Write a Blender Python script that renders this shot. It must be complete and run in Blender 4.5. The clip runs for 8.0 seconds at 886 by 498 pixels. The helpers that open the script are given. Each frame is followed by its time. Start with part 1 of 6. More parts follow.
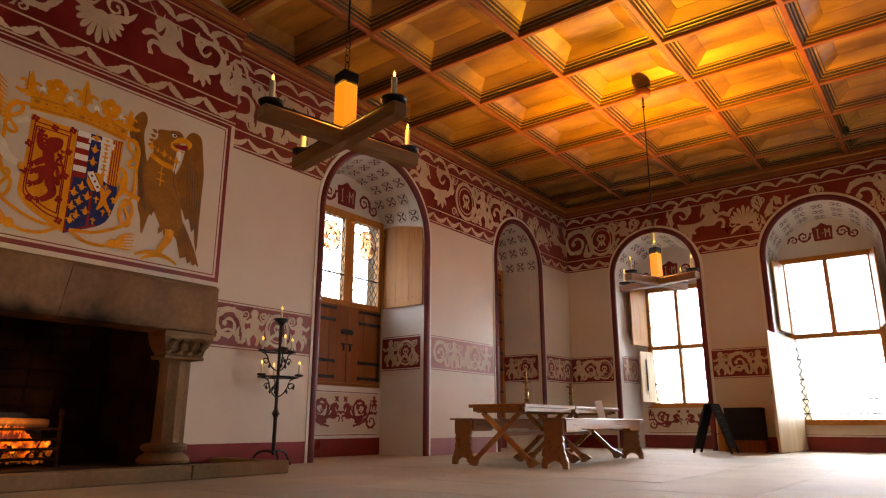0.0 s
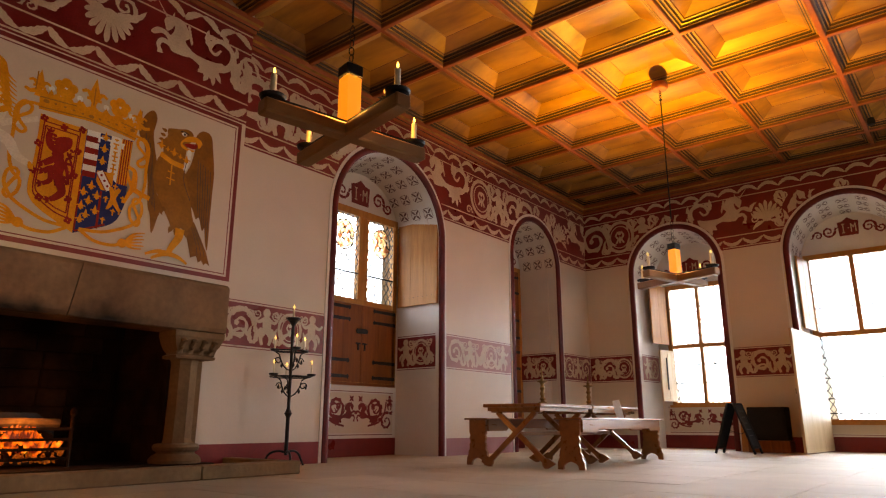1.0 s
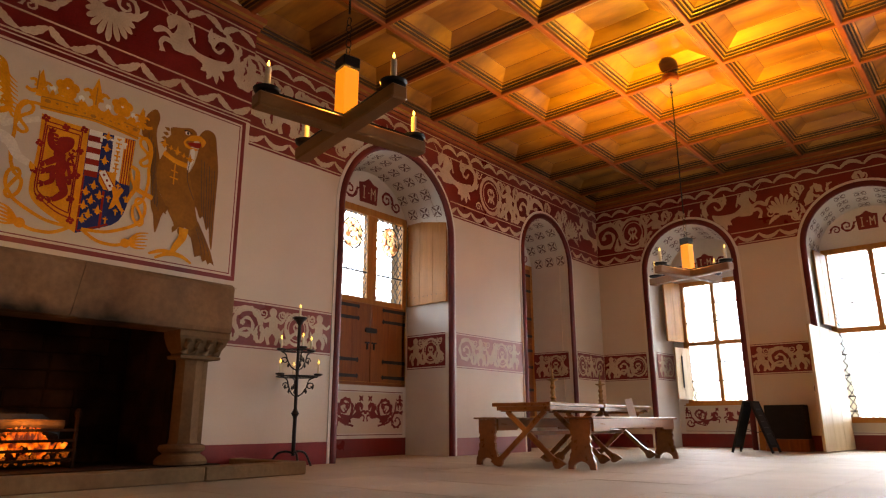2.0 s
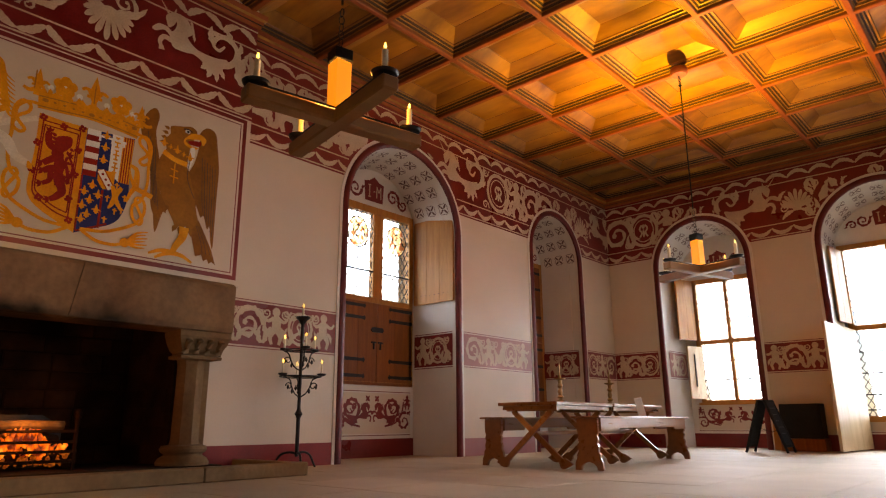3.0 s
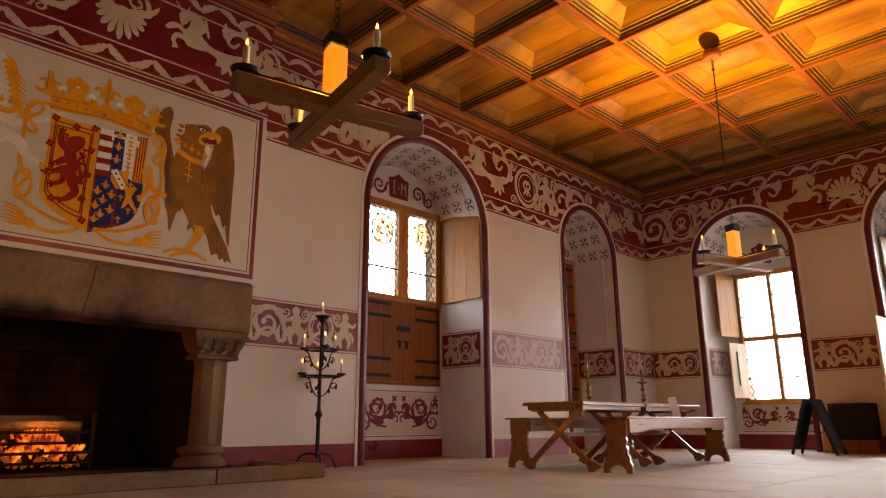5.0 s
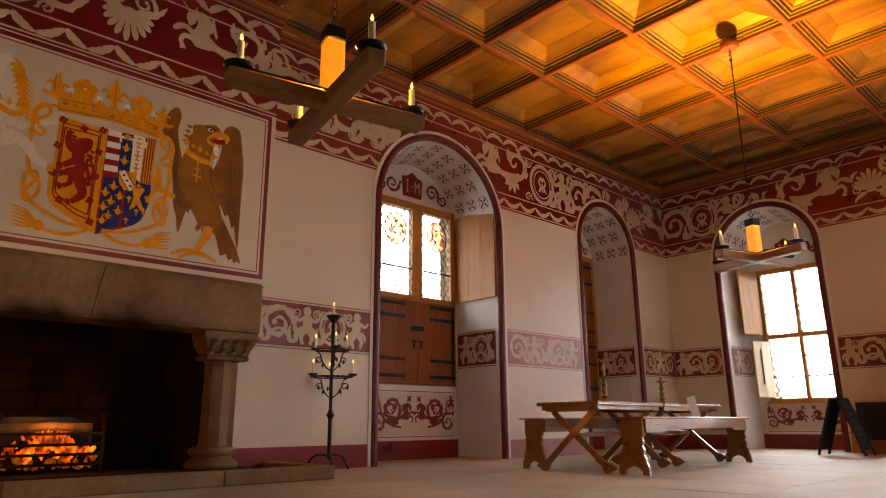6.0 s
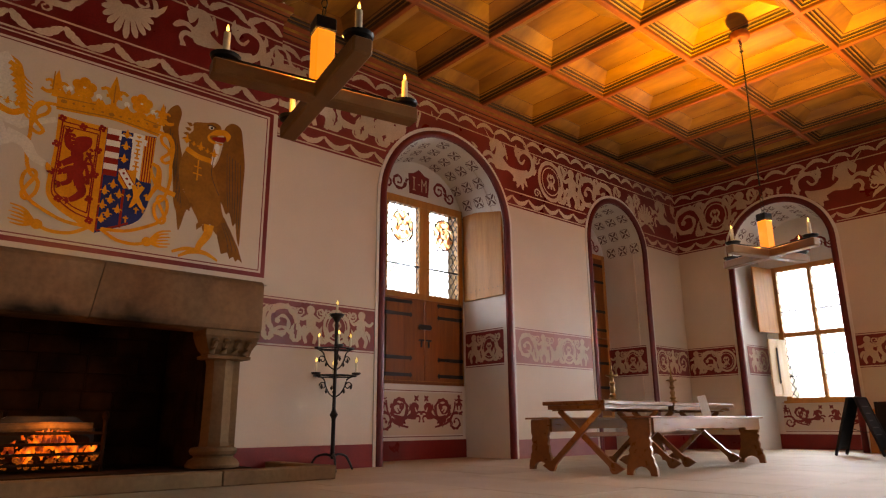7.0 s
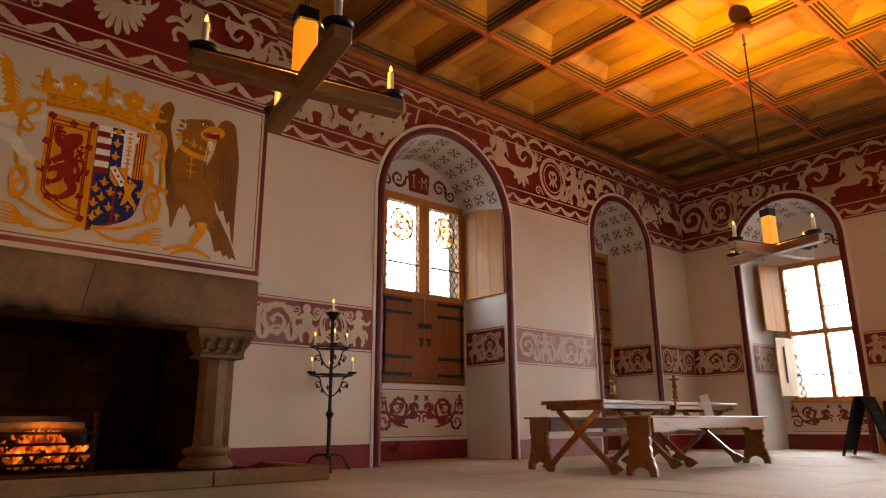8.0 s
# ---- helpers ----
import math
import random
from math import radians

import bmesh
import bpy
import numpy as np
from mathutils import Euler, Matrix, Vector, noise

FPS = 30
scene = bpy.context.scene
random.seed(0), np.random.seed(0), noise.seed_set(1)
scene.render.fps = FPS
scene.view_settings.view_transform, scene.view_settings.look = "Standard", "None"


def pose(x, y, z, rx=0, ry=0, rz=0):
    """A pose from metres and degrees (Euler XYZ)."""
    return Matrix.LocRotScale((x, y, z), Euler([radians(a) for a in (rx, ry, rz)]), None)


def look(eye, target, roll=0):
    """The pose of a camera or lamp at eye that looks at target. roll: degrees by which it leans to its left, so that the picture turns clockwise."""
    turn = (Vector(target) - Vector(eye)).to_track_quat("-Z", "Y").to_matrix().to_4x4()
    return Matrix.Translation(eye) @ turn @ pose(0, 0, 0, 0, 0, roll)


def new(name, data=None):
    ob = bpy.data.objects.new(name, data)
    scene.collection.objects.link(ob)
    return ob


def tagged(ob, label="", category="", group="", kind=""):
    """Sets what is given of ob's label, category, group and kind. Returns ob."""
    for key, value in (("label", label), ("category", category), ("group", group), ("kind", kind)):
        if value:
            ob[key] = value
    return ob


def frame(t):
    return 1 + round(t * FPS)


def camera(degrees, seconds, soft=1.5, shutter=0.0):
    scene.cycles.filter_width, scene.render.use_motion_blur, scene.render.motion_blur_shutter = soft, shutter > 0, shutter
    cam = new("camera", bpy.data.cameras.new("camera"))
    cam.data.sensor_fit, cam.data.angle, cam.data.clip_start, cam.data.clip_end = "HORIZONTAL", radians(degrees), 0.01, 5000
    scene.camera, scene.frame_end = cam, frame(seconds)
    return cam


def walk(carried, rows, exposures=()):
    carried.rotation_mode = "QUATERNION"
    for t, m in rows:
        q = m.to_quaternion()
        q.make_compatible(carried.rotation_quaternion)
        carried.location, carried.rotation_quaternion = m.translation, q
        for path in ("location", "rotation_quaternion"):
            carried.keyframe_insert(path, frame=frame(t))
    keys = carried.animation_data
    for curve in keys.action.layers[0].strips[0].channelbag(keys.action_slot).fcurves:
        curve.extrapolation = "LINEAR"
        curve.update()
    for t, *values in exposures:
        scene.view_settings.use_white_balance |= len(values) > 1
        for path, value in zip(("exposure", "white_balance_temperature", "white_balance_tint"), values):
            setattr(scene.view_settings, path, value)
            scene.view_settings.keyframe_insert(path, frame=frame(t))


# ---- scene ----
cam = camera(67.1, 8.0, 1.2)
PATH = [
    (0, (0.71, 0.562, 0.516), (-0.461, 2.102, 1.022), 0.1),
    (0.5, (0.704, 0.641, 0.517), (-0.49, 2.163, 1.022), 0.1),
    (1, (0.705, 0.72, 0.519), (-0.513, 2.223, 1.024), 0.1),
    (1.5, (0.704, 0.797, 0.521), (-0.533, 2.285, 1.025), 0.0),
    (3, (0.719, 1.053, 0.512), (-0.565, 2.501, 1.018), -0.3),
    (3.5, (0.719, 1.144, 0.514), (-0.582, 2.576, 1.02), -0.3),
    (4, (0.721, 1.241, 0.52), (-0.601, 2.653, 1.026), -0.4),
    (4.5, (0.73, 1.326, 0.519), (-0.618, 2.715, 1.025), -0.3),
    (6, (0.752, 1.588, 0.528), (-0.668, 2.902, 1.034), -0.4),
    (6.5, (0.751, 1.676, 0.522), (-0.685, 2.973, 1.028), -0.4),
    (7, (0.763, 1.773, 0.52), (-0.689, 3.052, 1.027), -0.4),
    (7.5, (0.768, 1.862, 0.517), (-0.695, 3.128, 1.024), -0.4),
    (8, (0.771, 1.953, 0.517), (-0.698, 3.212, 1.024), -0.4),
]
walk(cam, [(t, look(eye, target, roll)) for t, eye, target, roll in PATH], [(0.0, 0.06, 7500, 22), (8.0, 0.03, 7500, 22)])

# ---- plan ----
LEFT, FAR, RIGHT, BACK = -6.48, 15.01, 4.3, -4.2
BREAST, RIB, TOP = -6.145, 5.63, 6.0
FZ0, FZ1 = 4.05, 5.46
BD0, BD1 = 1.45, 1.98

# ---- world and light ----
world = bpy.data.worlds.new("sky")
scene.world = world
world.use_nodes = True
wn = world.node_tree.nodes
sky = wn.new("ShaderNodeTexSky")
sky.sky_type, sky.sun_disc = "NISHITA", False
sky.sun_elevation, sky.sun_rotation = radians(48), radians(35)
world.node_tree.links.new(sky.outputs[0], wn["Background"].inputs[0])
wn["Background"].inputs[1].default_value = 0.15


def lamp(name, kind, m, energy, color, **kw):
    data = bpy.data.lights.new(name, kind)
    data.energy, data.color = energy, color
    for k, v in kw.items():
        if k == "shape": data.shape = v
        if k == "size": data.size = v
        if k == "size_y": data.size_y = v
        if k == "angle": data.angle = v
        if k == "radius": data.shadow_soft_size = v
        if k == "spot": data.spot_size = v
        if k == "blend": data.spot_blend = v
        if k == "spread": data.spread = v
    ob = new(name, data)
    ob.matrix_world = m
    return ob


lamp("sun", "SUN", look((6, 20, 15), (3, 15, 4)), 1.0, (1, .95, .88), angle=radians(10))
DAY = (0.74, 0.895, 1.0)


def window_light(name, eye, to, w, h, power, spread=88):
    lamp(name, "AREA", look(eye, to), power, DAY, shape="RECTANGLE", size=w, size_y=h, spread=radians(spread))


window_light("daylight_window_1", (-8.35, 9.0, 3.6), (-6.55, 8.9, 2.7), 3.0, 2.6, 165, 130)
window_light("daylight_window_3", (-4.34, 17.40, 2.55), (-4.14, 15.35, 1.6), 2.2, 4.3, 420, 118)
window_light("daylight_window_4", (-1.20, 17.45, 2.5), (-1.12, 15.4, 1.55), 1.75, 4.4, 260)
window_light("daylight_window_5", (1.75, 16.75, 2.2), (1.0, 14.7, 1.4), 2.2, 4.4, 265)
# lamps 6 and 7 are added fill from the right, behind unseen east windows
window_light("daylight_window_6", (5.9, 10.2, 2.9), (4.0, 9.8, 1.9), 2.4, 3.2, 100, 160)
window_light("daylight_window_7", (5.9, 5.2, 2.9), (4.0, 5.2, 1.9), 2.4, 3.2, 10, 160)
lamp("chandelier_uplight", "SPOT", look((-2.60, 10.42, 2.85), (-2.30, 10.0, 5.7)), 1750, (1.0, .52, .020), radius=.05, spot=radians(136), blend=1.0)
for nm, x, y in (("lantern_light_1", -2.60, 3.72), ("lantern_light_2", -2.60, 10.12)): lamp(nm, "POINT", pose(x, y, 2.86), 53 if y < 5 else 22, (1.0, .42, .06), radius=.04)
lamp("fire_glow", "POINT", pose(-6.5, 3.3, .55), 10, (1, .33, .06), radius=.15)


# ---- materials ----
def mat(name, a, b=None, rough=.6, metal=0.0, grain=.35, scale=3.0, fine=40.0, bump=.15, streak=None, island=0.0, third=None, coat=0.0, spec=.5):
    m = bpy.data.materials.new(name)
    m.use_nodes = True
    n, l = m.node_tree.nodes, m.node_tree.links
    p = n["Principled BSDF"]
    b = b or a
    tc = n.new("ShaderNodeTexCoord")
    mp = n.new("ShaderNodeMapping")
    if streak: mp.inputs["Scale"].default_value = streak
    l.new(tc.outputs["Object"], mp.inputs[0])
    big = n.new("ShaderNodeTexNoise")
    big.inputs["Scale"].default_value, big.inputs["Detail"].default_value = scale, 6
    l.new(mp.outputs[0], big.inputs["Vector"])
    small = n.new("ShaderNodeTexNoise")
    small.inputs["Scale"].default_value, small.inputs["Detail"].default_value = fine, 5
    l.new(mp.outputs[0], small.inputs["Vector"])
    ramp = n.new("ShaderNodeMapRange")
    ramp.inputs["From Min"].default_value, ramp.inputs["From Max"].default_value = .3, .7
    l.new(big.outputs["Fac"], ramp.inputs["Value"])
    mix = n.new("ShaderNodeMix")
    mix.data_type = "RGBA"
    mix.inputs[6].default_value, mix.inputs[7].default_value = (*a, 1), (*b, 1)
    l.new(ramp.outputs[0], mix.inputs[0])
    mix2 = n.new("ShaderNodeMix")
    mix2.data_type, mix2.blend_type = "RGBA", "MULTIPLY"
    mix2.inputs[0].default_value = grain
    g = n.new("ShaderNodeMapRange")
    g.inputs["From Min"].default_value, g.inputs["From Max"].default_value = .25, .65
    g.inputs["To Min"].default_value, g.inputs["To Max"].default_value = .45, 1.0
    l.new(small.outputs["Fac"], g.inputs["Value"])
    l.new(mix.outputs[2], mix2.inputs[6])
    l.new(g.outputs[0], mix2.inputs[7])
    last = mix2.outputs[2]
    if island:
        geo = n.new("ShaderNodeNewGeometry")
        inf = n.new("ShaderNodeObjectInfo")
        add = n.new("ShaderNodeMath")
        l.new(geo.outputs["Random Per Island"], add.inputs[0])
        l.new(inf.outputs["Random"], add.inputs[1])
        fr = n.new("ShaderNodeMath")
        fr.operation = "FRACT"
        l.new(add.outputs[0], fr.inputs[0])
        r = n.new("ShaderNodeMapRange")
        r.inputs["To Min"].default_value, r.inputs["To Max"].default_value = 1 - island, 1 + island * .5
        l.new(fr.outputs[0], r.inputs["Value"])
        mi = n.new("ShaderNodeMix")
        mi.data_type, mi.blend_type = "RGBA", "MULTIPLY"
        mi.inputs[0].default_value = 1
        l.new(last, mi.inputs[6])
        l.new(r.outputs[0], mi.inputs[7])
        last = mi.outputs[2]
    l.new(last, p.inputs["Base Color"])
    rr = n.new("ShaderNodeMapRange")
    rr.inputs["To Min"].default_value, rr.inputs["To Max"].default_value = max(0, rough - .1), min(1, rough + .1)
    l.new(big.outputs["Fac"], rr.inputs["Value"])
    l.new(rr.outputs[0], p.inputs["Roughness"])
    p.inputs["Metallic"].default_value = metal
    p.inputs["Coat Weight"].default_value, p.inputs["Coat Roughness"].default_value = coat, .15
    p.inputs["Specular IOR Level"].default_value = spec
    bp = n.new("ShaderNodeBump")
    bp.inputs["Strength"].default_value, bp.inputs["Distance"].default_value = bump, .01
    l.new(small.outputs["Fac"], bp.inputs["Height"])
    l.new(bp.outputs[0], p.inputs["Normal"])
    return m


def glow(name, color, strength, base=(.8, .6, .3)):
    m = bpy.data.materials.new(name)
    m.use_nodes = True
    p = m.node_tree.nodes["Principled BSDF"]
    p.inputs["Base Color"].default_value = (*base, 1)
    p.inputs["Emission Color"].default_value = (*color, 1)
    p.inputs["Emission Strength"].default_value = strength
    return m


PLASTER = mat("limewashed_plaster", (.58, .49, .39), (.65, .555, .445), .42, spec=.36, grain=.08, scale=.7, fine=60, bump=.08)
VAULT = mat("white_plaster", (.64, .60, .55), (.73, .69, .64), .6, grain=.12, scale=1.5, fine=50, bump=.12)
RED = mat("oxblood_paint", (.16, .010, .009), (.23, .016, .013), .31, spec=.4, scale=2.5, fine=50, bump=.06)
MOULD = mat("dark_red_moulding_paint", (.10, .008, .009), (.17, .015, .014), .36, spec=.4, scale=3, fine=40, bump=.08)
STENCIL = mat("stencil_paint", (.115, .052, .048), (.19, .10, .09), .5, scale=6, fine=50, bump=.05)
# two pinkish reds: window sheen on the glossy red put into the colour
PALE_RED = mat("sun_faded_red_paint", (.27, .085, .075), (.38, .17, .15), .5, grain=.2, scale=1.4, fine=40, bump=.05)
PINK = mat("faded_skirting_paint", (.30, .10, .11), (.36, .15, .15), .45, grain=.2, scale=2, fine=40, bump=.05)
CREAM = mat("cream_paint", (.50, .38, .26), (.63, .50, .36), .5, scale=3, fine=60, bump=.05)
OAK = mat("oiled_oak", (.20, .056, .008), (.29, .09, .012), .46, spec=.3, scale=2.2, fine=16, bump=.12, streak=(9, 9, .7), island=.12)
OAK_H = mat("polished_oak", (.22, .070, .010), (.31, .105, .017), .30, grain=.10, scale=1.6, fine=60, bump=.006, streak=(9, .7, 9), island=.10, coat=.7, spec=.5)
BEAM = mat("chandelier_oak", (.24, .10, .024), (.31, .14, .038), .5, grain=.22, scale=1.6, fine=24, bump=.1, streak=(4, 4, 4), island=.06)
# oak made paler so its colour carries the daylight glare on two shutters
GLARE_OAK = mat("limed_oak", (.55, .39, .22), (.66, .50, .31), .42, grain=.2, spec=.4, scale=1.6, fine=14, bump=.05, streak=(7, 7, .6))
PALE_OAK = mat("pale_oak", (.44, .18, .034), (.56, .25, .052), .46, spec=.3, scale=2.0, fine=14, bump=.08, streak=(8, 8, .6), island=.12)
CEIL = mat("ceiling_pine", (.15, .056, .007), (.46, .225, .028), .46, grain=.22, scale=1.3, fine=7, bump=.05, streak=(.6, 2.2, 2.2), island=.12)
CEIL_RED = mat("ceiling_rib_red", (.24, .052, .008), (.32, .082, .012), .6, scale=2, fine=12, bump=.1)
CEIL_BROWN = mat("ceiling_rib_brown", (.12, .034, .006), (.19, .058, .010), .45, scale=2, fine=12, bump=.1)
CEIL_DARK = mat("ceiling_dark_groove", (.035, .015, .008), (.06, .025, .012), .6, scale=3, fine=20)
STONE = mat("grey_sandstone", (.16, .092, .042), (.26, .16, .078), .85, spec=.2, scale=1.6, fine=24, bump=.35)
LINTEL = mat("smoke_stained_sandstone", (.14, .078, .037), (.33, .20, .105), .85, spec=.2, grain=.5, scale=1.1, fine=18, bump=.4)
SOOT = mat("sooty_stone", (.006, .004, .003), (.045, .021, .010), .95, spec=.08, scale=1.8, fine=14, bump=.5, island=.3)
# ragged smoke stain along the edge over the fire
ln, ll = LINTEL.node_tree.nodes, LINTEL.node_tree.links
lp, lpos, lsep, lnoi = ln["Principled BSDF"], ln.new("ShaderNodeNewGeometry"), ln.new("ShaderNodeSeparateXYZ"), ln.new("ShaderNodeTexNoise")
lnoi.inputs["Scale"].default_value, lnoi.inputs["Detail"].default_value = 1.9, 6
ll.new(lpos.outputs["Position"], lsep.inputs[0]), ll.new(lpos.outputs["Position"], lnoi.inputs["Vector"])
lsum, lran, lmix = ln.new("ShaderNodeMath"), ln.new("ShaderNodeMapRange"), ln.new("ShaderNodeMix")
lsum.operation, lsum.inputs[1].default_value = "MULTIPLY_ADD", -.55
ll.new(lnoi.outputs["Fac"], lsum.inputs[0]), ll.new(lsep.outputs["Z"], lsum.inputs[2])
lran.inputs["From Min"].default_value, lran.inputs["From Max"].default_value = 1.20, 1.40
lend, ladd = ln.new("ShaderNodeMapRange"), ln.new("ShaderNodeMath")
lend.inputs["From Min"].default_value, lend.inputs["From Max"].default_value, lend.inputs["To Max"].default_value = 4.1, 4.8, .25
ll.new(lsep.outputs["Y"], lend.inputs["Value"]), ll.new(lend.outputs[0], ladd.inputs[1]), ll.new(lsum.outputs[0], ladd.inputs[0])
ll.new(ladd.outputs[0], lran.inputs["Value"])
lmix.data_type = "RGBA"
lmix.inputs[6].default_value = (.012, .007, .004, 1)
ll.new(lp.inputs["Base Color"].links[0].from_socket, lmix.inputs[7])
ll.new(lran.outputs[0], lmix.inputs[0]), ll.new(lmix.outputs[2], lp.inputs["Base Color"])
IRON = mat("black_iron", (.018, .018, .02), (.035, .034, .034), .45, metal=.7, scale=8, fine=60, bump=.2)
BRASS = mat("old_brass", (.26, .17, .07), (.36, .24, .10), .42, metal=1, scale=6, fine=60, bump=.05)
MATTING = mat("beige_matting", (.39, .30, .19), (.49, .385, .255), .66, scale=1.2, fine=130, bump=.35, island=.14)
GROUT = mat("matting_backing", (.20, .15, .10), (.26, .2, .14), .9, scale=4, fine=80)
WAX = mat("candle_wax", (.75, .68, .5), (.8, .74, .58), .4, scale=10, fine=60, bump=.02)
LEAD = mat("window_lead", (.06, .06, .065), (.1, .1, .1), .5, metal=.6, scale=10, fine=80)
GOLD = mat("gold_ochre_paint", (.70, .26, .006), (.84, .36, .014), .55, spec=.15, scale=7, fine=50, bump=.05)
GOLD_D = mat("deep_ochre_paint", (.40, .17, .02), (.50, .23, .03), .55, spec=.15, scale=7, fine=50, bump=.05)
BLUE = mat("deep_blue_paint", (.012, .018, .11), (.02, .03, .16), .55, spec=.15, scale=6, fine=50, bump=.05)
BROWN = mat("eagle_brown_paint", (.26, .11, .014), (.36, .145, .016), .55, spec=.15, scale=6, fine=30, bump=.05)
BROWN_W = mat("eagle_wing_paint", (.21, .085, .012), (.30, .12, .014), .55, spec=.15, scale=6, fine=30, bump=.05)
BIB = mat("warm_white_paint", (.70, .63, .52), (.80, .73, .62), .55, spec=.15, scale=5, fine=50, bump=.05)
BROWN_D = mat("dark_brown_paint", (.055, .025, .010), (.08, .04, .014), .5, scale=6, fine=30, bump=.05)
BLACK = mat("black_paint", (.012, .012, .014), (.02, .02, .022), .65, spec=.2, scale=5, fine=50, bump=.05)
SLATE = mat("chalkboard_slate", (.010, .016, .022), (.018, .03, .042), .6, spec=.25, scale=5, fine=40, bump=.05)
SCARLET = mat("heraldic_red_paint", (.24, .012, .008), (.34, .018, .010), .55, spec=.15, scale=6, fine=50, bump=.05)
CHALK = mat("faded_chalk", (.10, .12, .14), (.16, .18, .19), .7, scale=9, fine=60)
WHITE = mat("white_card", (.8, .79, .76), (.84, .83, .8), .5, scale=10, fine=80, bump=.02)
FLAME = glow("candle_flame", (1, .62, .10), 5)
FIRE = glow("hearth_flame", (1, .22, .012), 1.25, (.02, .008, .002))
fn, fl = FIRE.node_tree.nodes, FIRE.node_tree.links
fz, fc, fr = fn.new("ShaderNodeTexNoise"), fn.new("ShaderNodeTexCoord"), fn.new("ShaderNodeValToRGB")
fz.inputs["Scale"].default_value, fz.inputs["Detail"].default_value = 11, 4
fr.color_ramp.elements[0].position, fr.color_ramp.elements[1].position = .42, .74
fr.color_ramp.elements[0].color, fr.color_ramp.elements[1].color = (.10, .006, .001, 1), (1, .47, .035, 1)
fe = fr.color_ramp.elements.new(.56)
fe.color = (.95, .13, .004, 1)
fl.new(fc.outputs["Object"], fz.inputs["Vector"])
fl.new(fz.outputs["Fac"], fr.inputs[0])
fl.new(fr.outputs[0], fn["Principled BSDF"].inputs["Emission Color"])
HORN = glow("lit_horn_panel", (1, .31, .012), .85, (.7, .3, .05))
EMBER = glow("burning_embers", (1, .20, .01), .7, (.2, .05, .01))
en, el = EMBER.node_tree.nodes, EMBER.node_tree.links
ez = en.new("ShaderNodeTexNoise")
ez.inputs["Scale"].default_value = 28
er = en.new("ShaderNodeValToRGB")
er.color_ramp.elements[0].position, er.color_ramp.elements[1].position = .46, .74
er.color_ramp.elements[0].color, er.color_ramp.elements[1].color = (.05, .002, 0, 1), (1, .25, .015, 1)
el.new(ez.outputs["Fac"], er.inputs[0])
el.new(er.outputs[0], en["Principled BSDF"].inputs["Emission Color"])
GLASS = bpy.data.materials.new("leaded_glass")
GLASS.use_nodes = True
gp = GLASS.node_tree.nodes["Principled BSDF"]
gp.inputs["Transmission Weight"].default_value, gp.inputs["Roughness"].default_value, gp.inputs["IOR"].default_value = 1, .02, 1.1
gp.inputs["Base Color"].default_value = (.95, .97, .97, 1)


